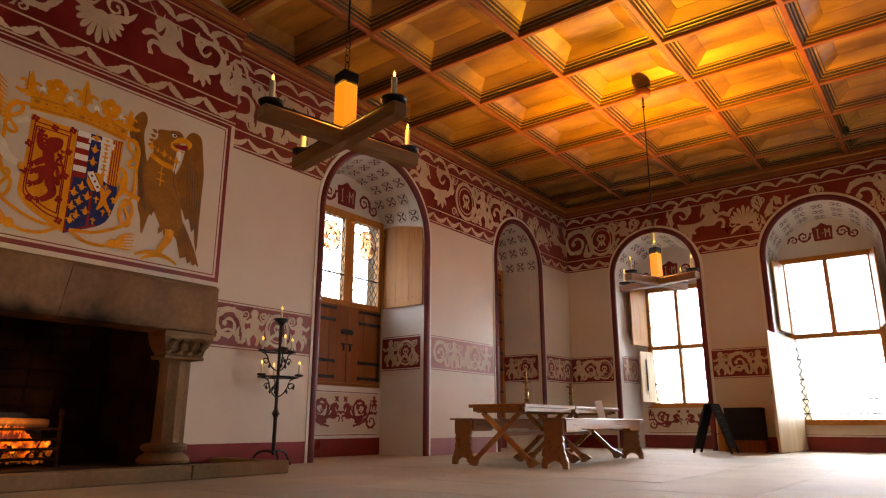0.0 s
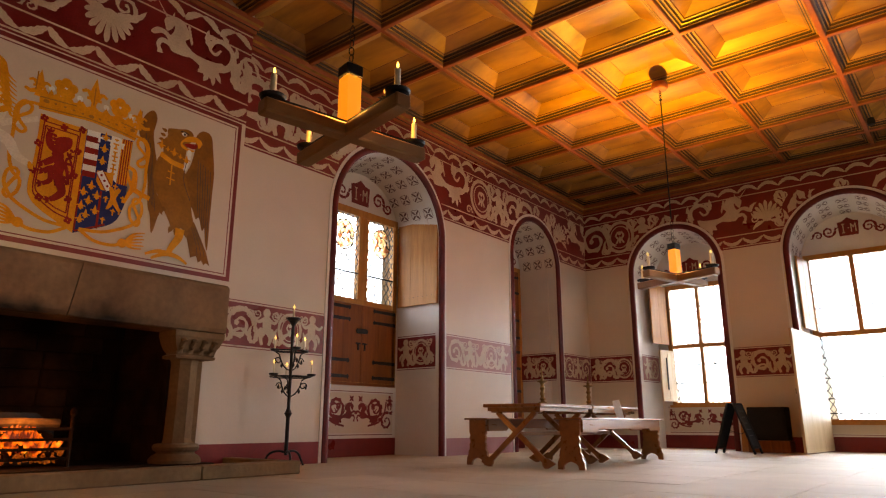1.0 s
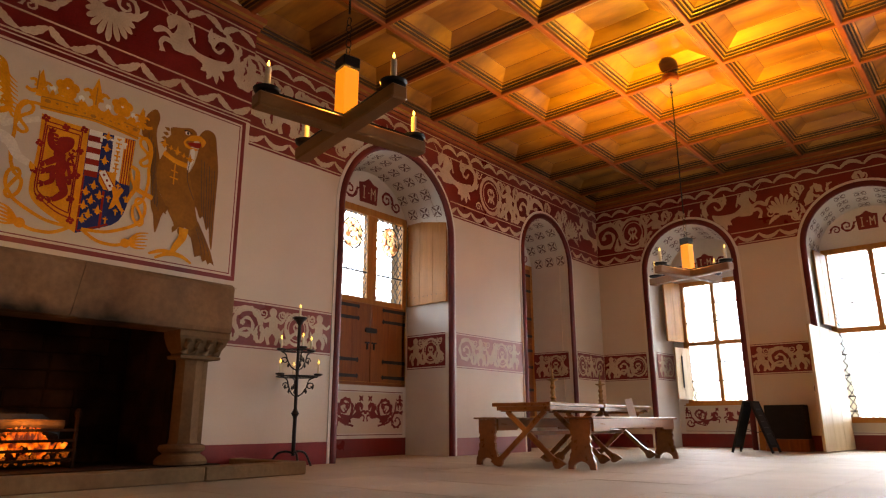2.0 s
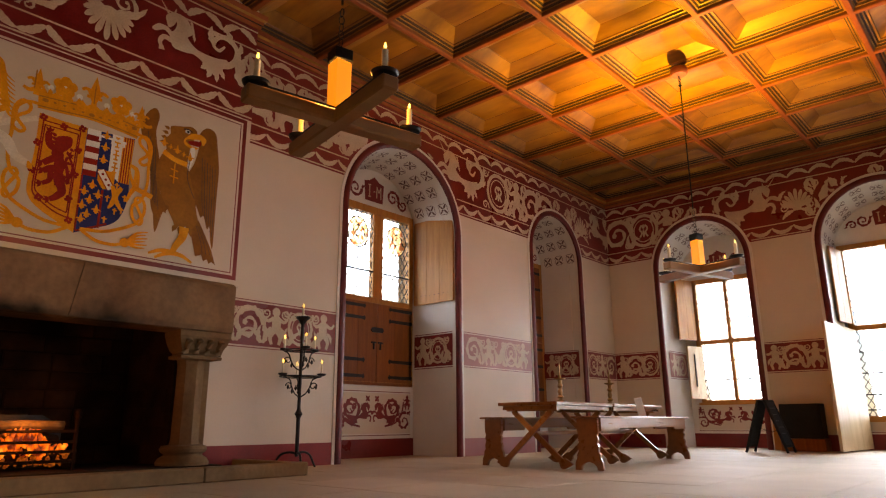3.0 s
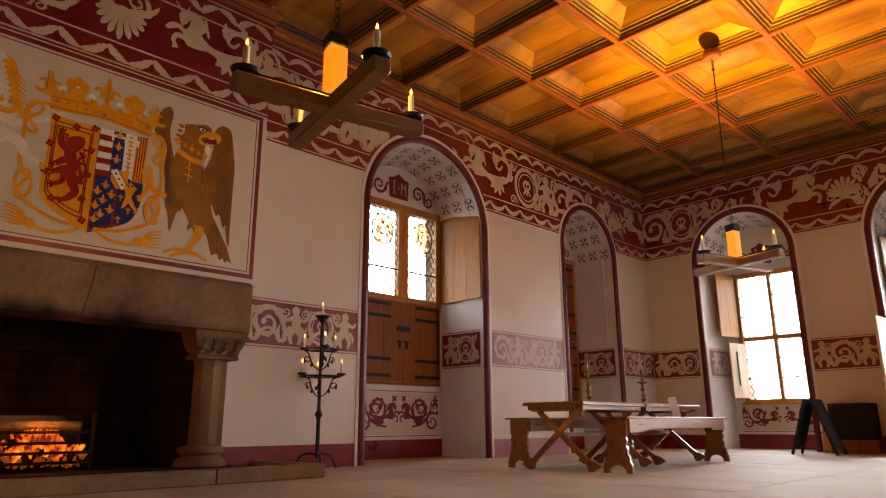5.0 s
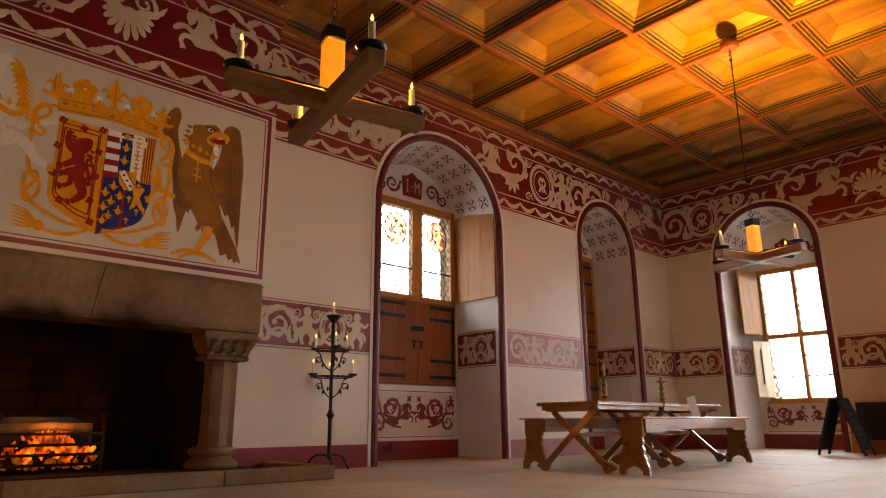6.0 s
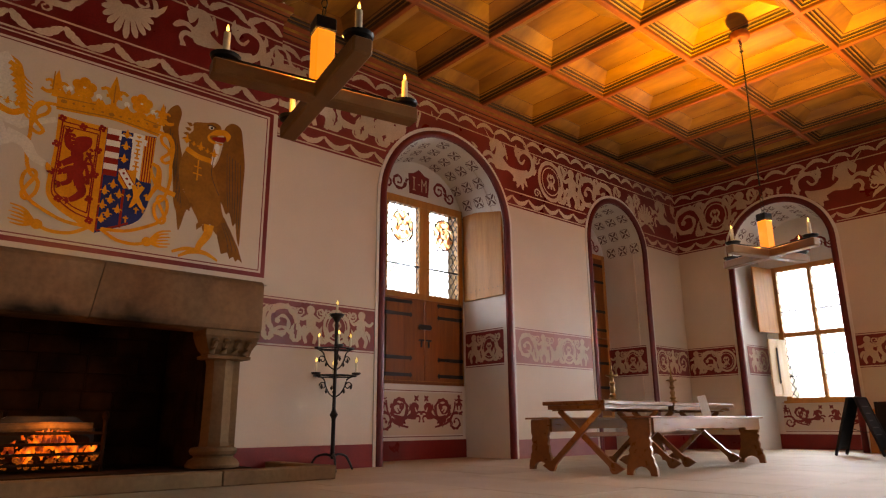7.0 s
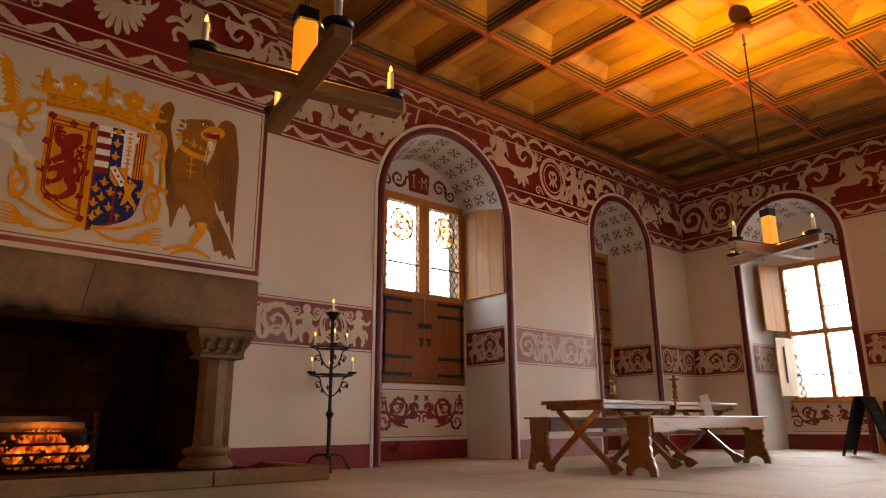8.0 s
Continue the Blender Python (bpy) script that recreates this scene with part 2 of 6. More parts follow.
# ---- mesh helpers ----
class G:
    """Vertices and faces gathered for one mesh."""

    def __init__(self):
        self.v, self.f, self.m, self.layer = [], [], [], 0

    def add(self, vs, fs, mi=0):
        k = len(self.v)
        self.v += [tuple(p) for p in vs]
        self.f += [[i + k for i in f] for f in fs]
        self.m += [mi] * len(fs)
        return self

    def box(self, a, b, mi=0, m=None, ch=0.0):
        """A box from corner a to corner b with its edges cut by ch."""
        (x0, y0, z0), (x1, y1, z1) = [[f(p, q) for p, q in zip(a, b)] for f in (min, max)]
        if not ch:
            vs = [(x, y, z) for x in (x0, x1) for y in (y0, y1) for z in (z0, z1)]
            fs = [(0, 1, 3, 2), (4, 6, 7, 5), (0, 4, 5, 1), (2, 3, 7, 6), (0, 2, 6, 4), (1, 5, 7, 3)]
        else:
            c = min(ch, (x1 - x0) / 2.1, (y1 - y0) / 2.1, (z1 - z0) / 2.1)
            ring = lambda z, e: [(x0 + c, y0 + e, z), (x1 - c, y0 + e, z), (x1 - e, y0 + c, z), (x1 - e, y1 - c, z), (x1 - c, y1 - e, z), (x0 + c, y1 - e, z), (x0 + e, y1 - c, z), (x0 + e, y0 + c, z)]
            vs = ring(z0, c) + ring(z0 + c, 0) + ring(z1 - c, 0) + ring(z1, c)
            fs = [tuple(range(7, -1, -1)), tuple(range(24, 32))]
            for r in range(3):
                fs += [(r * 8 + i, r * 8 + (i + 1) % 8, r * 8 + 8 + (i + 1) % 8, r * 8 + 8 + i) for i in range(8)]
        if m is not None: vs = [m @ Vector(p) for p in vs]
        return self.add(vs, fs, mi)

    def lathe(self, prof, at=(0, 0, 0), n=16, mi=0, m=None):
        """Rings of (radius, height) turned round an upright axis."""
        vs, fs = [], []
        for r, z in prof:
            vs += [(at[0] + r * math.cos(2 * math.pi * i / n), at[1] + r * math.sin(2 * math.pi * i / n), at[2] + z) for i in range(n)]
        for k in range(len(prof) - 1):
            fs += [(k * n + i, k * n + (i + 1) % n, k * n + n + (i + 1) % n, k * n + n + i) for i in range(n)]
        fs += [tuple(range(n - 1, -1, -1)), tuple(range((len(prof) - 1) * n, len(prof) * n))]
        if m is not None: vs = [m @ Vector(p) for p in vs]
        return self.add(vs, fs, mi)

    def tube(self, pts, r, n=8, mi=0, taper=1.0):
        pts = [Vector(p) for p in pts]
        vs, fs = [], []
        for i, p in enumerate(pts):
            d = (pts[min(i + 1, len(pts) - 1)] - pts[max(i - 1, 0)]).normalized()
            a = d.cross(Vector((0.31, .17, .93)) if abs(d.z) < .9 else Vector((1, .2, 0))).normalized()
            b = d.cross(a)
            rr = r * (1 + (taper - 1) * i / max(1, len(pts) - 1))
            vs += [p + rr * (a * math.cos(2 * math.pi * k / n) + b * math.sin(2 * math.pi * k / n)) for k in range(n)]
        for i in range(len(pts) - 1):
            fs += [(i * n + k, i * n + (k + 1) % n, i * n + n + (k + 1) % n, i * n + n + k) for k in range(n)]
        fs += [tuple(range(n)), tuple(range((len(pts) - 1) * n, len(pts) * n))]
        return self.add(vs, fs, mi)

    def slab(self, outline, to, d0, d1, mi=0):
        """A flat shape of (u, v) with depth, laid into the world by to(u, v, d)."""
        n = len(outline)
        vs = [to(u, v, d0) for u, v in outline] + [to(u, v, d1) for u, v in outline]
        fs = [tuple(range(n)), tuple(range(2 * n - 1, n - 1, -1))] + [(i, (i + 1) % n, n + (i + 1) % n, n + i) for i in range(n)]
        return self.add(vs, fs, mi)


def link(name, g, mats, parent=None, smooth=False):
    me = bpy.data.meshes.new(name)
    me.from_pydata(g.v, [], g.f)
    for m in mats if isinstance(mats, (list, tuple)) else [mats]: me.materials.append(m)
    me.polygons.foreach_set("material_index", g.m)
    bm = bmesh.new()
    bm.from_mesh(me)
    if len(bm.faces) < 60000: bmesh.ops.recalc_face_normals(bm, faces=bm.faces)
    bm.to_mesh(me)
    bm.free()
    if smooth:
        me.shade_smooth()
        me.set_sharp_from_angle(angle=radians(38))
    ob = new(name, me)
    if parent: ob.parent = parent
    return ob


def part(name, g, mats, parent, label="", smooth=False):
    ob = link(name, g, mats, parent, smooth)
    return tagged(ob, label) if label else ob


def thing(name, at, label, category, group="", kind="", rz=0):
    ob = new(name)
    ob.empty_display_size = .1
    ob.matrix_world = pose(*at, 0, 0, rz)
    return tagged(ob, label, category, group, kind)


def setting(name, g, mats, label, category="structure", smooth=False):
    return tagged(link(name, g, mats, None, smooth), label, category, "", "structure")


# walls as maps: along, up and out of the wall into the room
def on_left(u, v, d): return (LEFT + d, u, v)
def on_breast(u, v, d): return (BREAST + d, u, v)
def on_far(u, v, d): return (u, FAR - d, v)
def on_right(u, v, d): return (RIGHT - d, u, v)


# ---- openings: centre, clear half width, springing height, back range, back apex ----
ARCHES = dict(
    a1=dict(to=on_left, c=8.30, r=1.22, s=3.63, b=(7.50, 9.53), ba=4.82, depth=1.02, win=(7.76, 9.47, 1.12, 4.15)),
    a2=dict(to=on_left, c=12.73, r=.90, s=3.84, b=(12.0, 13.70), ba=4.72, depth=1.02, win=(12.05, 13.66, .60, 4.0)),
    a3=dict(to=on_far, c=-4.37, r=.93, s=3.79, b=(-5.24, -3.44), ba=4.60, depth=1.04, win=(-5.0, -3.52, .92, 3.64)),
    a4=dict(to=on_far, c=-1.04, r=1.01, s=3.80, b=(-2.05, -.15), ba=4.70, depth=1.04, win=(-2.0, -.28, .55, 3.92)),
    # a5 is unseen, placed so its window reflects in the polished benches
    a5=dict(to=on_far, c=1.75, r=1.01, s=3.80, b=(.77, 2.69), ba=4.68, depth=1.04, win=(.81, 2.65, .55, 3.88)),
    # a6 and a7 are unseen openings, added to let fill light in
    a6=dict(to=on_right, c=10.2, r=1.2, s=3.6, b=(9.05, 11.35), ba=4.6, depth=.9, win=(9.15, 11.25, .6, 3.9)),
    a7=dict(to=on_right, c=5.2, r=1.2, s=3.6, b=(4.05, 6.35), ba=4.6, depth=.9, win=(4.15, 6.25, .6, 3.9)),
)


def arch_top(u, c, r, s): return s + math.sqrt(max(0, r * r - (u - c) ** 2))


def wall_sheet(to, u0, u1, top, holes):
    """Upright strips between openings; holes are (from, to, height at u)."""
    us = {u0, u1}
    for a, b, f in holes:
        us |= {a + 1e-5, b - 1e-5, a, b} | {(a + b) / 2 - (b - a) / 2 * math.cos(math.pi * k / 32) for k in range(33)}
    us = sorted(us)
    g = G()
    for p, q in zip(us, us[1:]):
        if q - p < 1e-7: continue
        mid, low = (p + q) / 2, (0, 0)
        for a, b, f in holes:
            if a < mid < b: low = (f(p), f(q))
        for d in (0, -.25): g.add([to(p, low[0], d), to(q, low[1], d), to(q, top, d), to(p, top, d)], [(0, 1, 2, 3)])
        g.add([to(p, top, 0), to(q, top, 0), to(q, top, -.25), to(p, top, -.25)], [(0, 1, 2, 3)])
    bm_clean(g)
    return g


def bm_clean(g):
    """Weld equal vertices."""
    seen, remap, vs = {}, [], []
    for p in g.v:
        k = tuple(round(c, 5) for c in p)
        if k not in seen:
            seen[k] = len(vs)
            vs.append(p)
        remap.append(seen[k])
    g.v = vs
    faces = []
    for f in g.f:
        h = []
        for i in f:
            if remap[i] not in h: h.append(remap[i])
        faces.append(h)
    keep = [i for i, f in enumerate(faces) if len(f) > 2]
    g.f, g.m = [faces[i] for i in keep], [g.m[i] for i in keep]


def hole(a): return (a["c"] - a["r"], a["c"] + a["r"], lambda u, a=a: arch_top(u, a["c"], a["r"], a["s"]))


FIRE0, FIRE1 = 1.94, 4.66
wl = wall_sheet(on_left, BACK, FAR, TOP, [(FIRE0, FIRE1, lambda u: 1.62), hole(ARCHES["a1"]), hole(ARCHES["a2"])])
setting("wall_west", wl, PLASTER, "cream limewashed plaster wall with arched window recesses", "wall")
wf = wall_sheet(on_far, LEFT, RIGHT, TOP, [hole(ARCHES["a3"]), hole(ARCHES["a4"]), hole(ARCHES["a5"])])
setting("wall_north", wf, PLASTER, "cream limewashed plaster end wall with arched window recesses", "wall")
we = wall_sheet(on_right, BACK, FAR, TOP, [hole(ARCHES["a7"]), hole(ARCHES["a6"])])
setting("wall_east", we, PLASTER, "plain cream plaster wall with arched window recesses", "wall")
for nm, a, b in (("wall_south", (LEFT - .3, BACK - .3, 0), (RIGHT + .3, BACK, TOP)),):
    setting(nm, G().box(a, b), PLASTER, "plain cream plaster wall closing the hall", "wall")
setting("floor", G().box((LEFT - 1.3, BACK - .3, -.2), (RIGHT + 1.3, FAR + 1.3, -.012)), GROUT, "floor under the woven matting", "floor")


def recess(key, a):
    """Jambs, vault and back wall of a window recess behind an arch."""
    to, c, r, s, (b0, b1), ba, dep, (w0, w1, z0, z1) = (a[k] for k in ("to", "c", "r", "s", "b", "ba", "depth", "win"))
    r -= .005
    bc, br = (b0 + b1) / 2, (b1 - b0) / 2
    bs = ba - br
    g, n = G(), 28
    front = [(c - r, 0), (c - r, s)] + [(c - r * math.cos(math.pi * k / n), s + r * math.sin(math.pi * k / n)) for k in range(1, n)] + [(c + r, s), (c + r, 0)]
    back = [(b0, 0), (b0, bs)] + [(bc - br * math.cos(math.pi * k / n), bs + br * math.sin(math.pi * k / n)) for k in range(1, n)] + [(b1, bs), (b1, 0)]
    for i in range(len(front) - 1):
        g.add([to(*front[i], 0), to(*front[i + 1], 0), to(*back[i + 1], -dep), to(*back[i], -dep)], [(0, 1, 2, 3)])
    us = sorted({b0, b1, w0, w1} | {bc - br * math.cos(math.pi * k / n) for k in range(n + 1)})
    for p, q in zip(us, us[1:]):
        if q - p < 1e-6: continue
        mid = (p + q) / 2
        tp, tq = arch_top(p, bc, br, bs), arch_top(q, bc, br, bs)
        spans = [(0, 0, z0, z0), (min(z1, tp), min(z1, tq), tp, tq)] if w0 < mid < w1 else [(0, 0, tp, tq)]
        for lo_p, lo_q, hi_p, hi_q in spans:
            g.add([to(p, lo_p, -dep), to(q, lo_q, -dep), to(q, hi_q, -dep), to(p, hi_p, -dep)], [(0, 1, 2, 3)])
    bm_clean(g)
    ob = setting("recess_" + key[1:], g, VAULT, "white plastered vaulted window recess", "recess", True)
    # outer masonry round the recess, open at the window
    o = G()
    t = dep + .35
    o.slab([(b0 - .4, 0), (w0, 0), (w0, z1), (b0 - .4, z1)], to, -dep - .02, -t)
    o.slab([(w1, 0), (b1 + .4, 0), (b1 + .4, z1), (w1, z1)], to, -dep - .02, -t)
    o.slab([(w0, 0), (w1, 0), (w1, z0), (w0, z0)], to, -dep - .02, -t)
    o.slab([(b0 - .4, z1), (b1 + .4, z1), (b1 + .4, TOP), (b0 - .4, TOP)], to, -dep - .02, -t)
    setting("outer_wall_" + key[1:], o, STONE, "thick outer masonry of the window recess", "wall")
    # rolled moulding round the arch
    m = G()
    R = a["r"] + .05
    path = [(c - R, 0, -1, 0), (c - R, s, -1, 0)] + [(c - R * math.cos(math.pi * k / 40), s + R * math.sin(math.pi * k / 40), -math.cos(math.pi * k / 40), math.sin(math.pi * k / 40)) for k in range(1, 40)] + [(c + R, s, 1, 0), (c + R, 0, 1, 0)]
    prof = [(-.058, -.03), (-.058, .016), (-.04, .034), (-.01, .045), (.02, .04), (.045, .024), (.052, 0)]
    vs, k = [], len(prof)
    for u, v, nu, nv in path: vs += [to(u + nu * p, v + nv * p, q) for p, q in prof]
    fs = [(i * k + j, i * k + j + 1, i * k + k + j + 1, i * k + k + j) for i in range(len(path) - 1) for j in range(k - 1)]
    m.add(vs, fs)
    # pale plaster margin outside the roll
    mg, k = G(), 4
    vs = []
    for u, v, nu, nv in path: vs += [to(u + nu * p, v + nv * p, q) for p, q in ((.050, -.002), (.050, .012), (.098, .012), (.102, -.002))]
    mg.add(vs, [(i * k + j, i * k + j + 1, i * k + k + j + 1, i * k + k + j) for i in range(len(path) - 1) for j in range(k - 1)])
    setting("arch_margin_" + key[1:], mg, VAULT, "pale plaster margin round an arched recess", "trim")
    setting("arch_moulding_" + key[1:], m, MOULD, "dark red painted roll moulding round an arched recess", "moulding", True)
    return ob


for key, a in ARCHES.items(): recess(key, a)


# skirting in dark red paint
def skirting(i, to, u0, u1, d=.006, h=.28, paint=RED, label="dark red painted skirting band along the wall foot"):
    g = G().slab([(u0, -.01), (u1, -.01), (u1, h), (u0, h)], to, -.002, d)
    setting("baseboard_%d" % i, g, paint, label, "baseboard")


k = 0
for u0, u1 in ((BACK, 1.55), (5.08, 6.96), (9.64, 11.72), (13.74, FAR)):
    k += 1
    if u0 == 9.64: skirting(k, on_left, u0, u1, paint=PINK, label="sun-faded pink skirting band along the wall foot")
    else: skirting(k, on_left, u0, u1)
for u0, u1 in ((LEFT, -5.42), (-3.32, -2.16), (.08, .63), (2.87, RIGHT)):
    k += 1; skirting(k, on_far, u0, u1)
for key, a in ARCHES.items():
    k += 1; skirting(k, lambda u, v, d, a=a: a["to"](u, v, d - a["depth"]), a["b"][0] + .01, a["b"][1] - .01, .012)

# ---- ceiling ----
XS = [-6.48 + 1.53 * i for i in range(8)]
XS[-1] = RIGHT
YS = [BACK] + [14.23 - 1.31 * i for i in range(13, -1, -1)] + [FAR]
# last ring: joint shadow round the panel put in as a brown line
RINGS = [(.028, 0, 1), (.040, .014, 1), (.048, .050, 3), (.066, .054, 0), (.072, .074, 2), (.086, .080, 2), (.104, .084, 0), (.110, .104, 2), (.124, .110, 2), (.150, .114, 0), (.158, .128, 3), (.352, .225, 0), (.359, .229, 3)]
g = G()
for x0, x1 in zip(XS, XS[1:]):
    for y0, y1 in zip(YS, YS[1:]):
        if y1 - y0 < .5: continue
        prev = [(x0, y0, RIB), (x1, y0, RIB), (x1, y1, RIB), (x0, y1, RIB)]
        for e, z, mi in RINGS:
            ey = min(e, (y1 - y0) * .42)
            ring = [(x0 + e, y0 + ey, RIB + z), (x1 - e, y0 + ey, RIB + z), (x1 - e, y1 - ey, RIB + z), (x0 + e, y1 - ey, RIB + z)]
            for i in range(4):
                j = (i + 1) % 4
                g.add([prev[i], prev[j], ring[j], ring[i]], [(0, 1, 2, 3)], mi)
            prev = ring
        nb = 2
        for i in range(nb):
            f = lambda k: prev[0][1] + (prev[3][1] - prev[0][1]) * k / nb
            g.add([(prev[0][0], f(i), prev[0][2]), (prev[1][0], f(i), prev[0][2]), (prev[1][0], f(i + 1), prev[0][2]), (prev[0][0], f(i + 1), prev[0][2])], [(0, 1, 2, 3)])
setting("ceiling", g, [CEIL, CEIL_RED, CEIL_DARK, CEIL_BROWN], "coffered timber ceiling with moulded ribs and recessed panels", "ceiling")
setting("roof_deck", G().box((LEFT - .3, BACK - .3, TOP), (RIGHT + .3, FAR + .3, TOP + .15)), OAK, "boards above the coffered ceiling", "ceiling")
# cornice, stepping out round the chimney breast
CB0, CB1 = 1.40, 5.20
corn = [(0.0, FZ1), (.028, FZ1), (.034, FZ1 + .05), (.05, FZ1 + .055), (.055, FZ1 + .10), (.085, FZ1 + .12), (.09, RIB + .02)]
cmat = [1, 1, 2, 1, 0, 1]
line = [(LEFT, BACK, 1, 0), (LEFT, CB0, 1, -1), (BREAST, CB0, 1, -1), (BREAST, CB1, 1, 1), (LEFT, CB1, 1, 1), (LEFT, FAR, 1, -1), (RIGHT, FAR, -1, -1)]
g = G()
for (xa, ya, ax, ay), (xb, yb, bx, by) in zip(line, line[1:]):
    for (d0, z0), (d1, z1), mi in zip(corn, corn[1:], cmat):
        g.add([(xa + ax * d0, ya + ay * d0, z0), (xb + bx * d0, yb + by * d0, z0), (xb + bx * d1, yb + by * d1, z1), (xa + ax * d1, ya + ay * d1, z1)], [(0, 1, 2, 3)], mi)
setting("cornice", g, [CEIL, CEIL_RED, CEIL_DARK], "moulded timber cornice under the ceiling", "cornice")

# ---- fireplace ----
setting("chimney_breast", G().box((LEFT - .02, CB0, 2.06), (BREAST, CB1, TOP)), PLASTER, "plastered chimney breast above the fireplace", "chimney")
fp = thing("fireplace", (BREAST, 3.3, 0), "great grey sandstone fireplace blackened by soot, fire lit", "fireplace")


def at_fire(g):
    g.v = [(x - BREAST, y - 3.3, z) for x, y, z in g.v]
    return g


LX = -6.07
for i, (y0, y1) in enumerate(((1.48, 2.30), (2.306, 3.362), (3.369, 5.12))):
    g = G()
    n = 14
    prof = [(LX - .38, 1.50), (LX - .05, 1.50), (LX - .01, 1.515), (LX, 1.56), (LX, 2.02), (LX - .012, 2.05), (LX - .06, 2.08), (LX - .38, 2.08)]
    for yy in (y0, y1): g.v += [(x, yy + ((z - 1.5) * (.22 if yy < 2.31 else .2) + .012 * math.sin(9 * z) if 2 < yy < 4 else 0), z) for x, z in prof]
    k = len(prof)
    g.f = [tuple(range(k)), tuple(range(2 * k - 1, k - 1, -1))] + [(j, (j + 1) % k, k + (j + 1) % k, k + j) for j in range(k)]
    g.m = [0] * len(g.f)
    part("lintel_stone", at_fire(g), LINTEL, fp)
for sgn, yc in ((1, 4.80), (-1, 1.80)):
    # carved corbel capital, shaft and moulded base
    g = G()
    prof = [(.19, 1.20), (.235, 1.205), (.24, 1.235), (.20, 1.25), (.20, 1.27), (.235, 1.30), (.27, 1.36), (.29, 1.42), (.30, 1.44), (.30, 1.498)]
    vs = []
    for r, z in prof: vs += [(-6.36 - .05, yc - r, z), (-6.36 + r, yc - r, z), (-6.36 + r, yc + r, z), (-6.36 - .05, yc + r, z)]
    g.add(vs, [(j * 4 + i, j * 4 + (i + 1) % 4, j * 4 + 4 + (i + 1) % 4, j * 4 + 4 + i) for j in range(len(prof) - 1) for i in range(4)] + [(0, 1, 2, 3), tuple(range(len(vs) - 4, len(vs)))])
    cap = part("capital", at_fire(g), STONE, fp, "carved leafy sandstone capital")
    lf = G()
    for i in range(4):
        for side in range(2):
            t = -.19 + .125 * i
            p0 = (-6.36 + .21, yc + t, 1.27) if side == 0 else (-6.36 + t, yc + sgn * .21, 1.27)
            out = (1, 0) if side == 0 else (0, sgn)
            lf.tube([(p0[0], p0[1], 1.265), (p0[0] + out[0] * .03, p0[1] + out[1] * .03, 1.33), (p0[0] + out[0] * .085, p0[1] + out[1] * .085, 1.40), (p0[0] + out[0] * .10, p0[1] + out[1] * .10, 1.375)], .042, 7, taper=.75)
    part("carved_leaf", at_fire(lf), STONE, cap, "", True)
    g = G().lathe([(.17, .30), (.155, .36), (.15, .75), (.15, 1.14), (.165, 1.20)], (-6.36, yc, 0), 8)
    part("shaft", at_fire(g), STONE, fp, "half-octagonal sandstone jamb shaft")
    g = G().lathe([(.27, .10), (.275, .13), (.25, .17), (.20, .20), (.20, .215), (.235, .235), (.245, .265), (.23, .295), (.17, .31)], (-6.36, yc, 0), 20)
    part("base", at_fire(g), STONE, fp, "moulded sandstone jamb base", True)
# soot-black chamber of coursed stones
part("hearth_floor", at_fire(G().box((-7.55, 1.5, -.01), (-6.05, 5.1, .10), ch=.01)), SOOT, fp)
part("flue", at_fire(G().box((-7.55, 1.4, 2.4), (-6.42, 5.0, 2.6))), SOOT, fp)
part("lining", at_fire(G().box((-7.75, 1.6, 0), (-7.5, 4.95, 2.5)).box((-7.6, 1.55, 0), (-6.45, 1.98, 2.5)).box((-7.6, 4.62, 0), (-6.37, 4.89, 1.5)).box((-6.47, 1.6, 1.62), (-6.40, 4.95, 2.5))), SOOT, fp)
part("jamb_stone", at_fire(G().box((-6.60, 4.893, .02), (-6.362, 5.03, 1.499))), STONE, fp)
rnd = random.Random(4)
for row in range(8):
    y = 2.0 + (.0 if row % 2 else -.25)
    while y < 4.6:
        w = rnd.uniform(.32, .55)
        a, b = max(2.0, y), min(4.61, y + w - .015)
        if b - a > .06: part("stone", at_fire(G().box((-7.51, a, .10 + row * .2), (-7.47 + rnd.uniform(-.015, .02), b, .10 + row * .2 + .188), ch=.012)), SOOT, fp)
        y += w
for row in range(8):
    for x0, x1 in ((-7.45, -7.0), (-6.996, -6.47)):
        e = rnd.uniform(0, .02)
        part("stone", at_fire(G().box((x0, 4.615 - e * .2, .10 + row * .2), (x1, 4.65, .296 + row * .2), ch=.002)), SOOT, fp)

kerb = thing("hearth_kerb", (-5.2, 3.3, 0), "low worn sandstone kerb round the hearth", "kerb")
for i, (a, b) in enumerate((((-.12, -2.3, 0), (.03, -.6, .135)), ((-.12, -.596, 0), (.03, 1.1, .135)), ((-.12, 1.104, 0), (.03, 2.27, .135)), ((-1.2, 2.12, 0), (-.124, 2.27, .132)), ((-1.2, -2.3, 0), (-.124, -2.15, .132)))):
    part("kerb_stone", G().box(a, b, ch=.012), STONE, kerb)
setting("hearth_slab", G().box((-6.06, 1.15, -.01), (-5.325, 5.4, .03)), STONE, "flat stone slab in front of the fire", "hearth")

# fire basket with logs
grate = thing("fire_grate", (-6.72, 3.3, .10), "black iron fire basket with burning logs", "fire grate")
for z in (.08, .17, .26, .36):
    part("bar", G().box((.20, -.47, z - .014), (.225, .47, z + .014), ch=.004), SOOT, grate)
for y in (-.45, .45):
    part("post", G().lathe([(.02, 0), (.02, .48), (.035, .5), (.035, .54), (.01, .57)], (.21, y, 0), 8), SOOT, grate)
    part("foot", G().box((-.28, y - .015, 0), (.2, y + .015, .06)), IRON, grate)
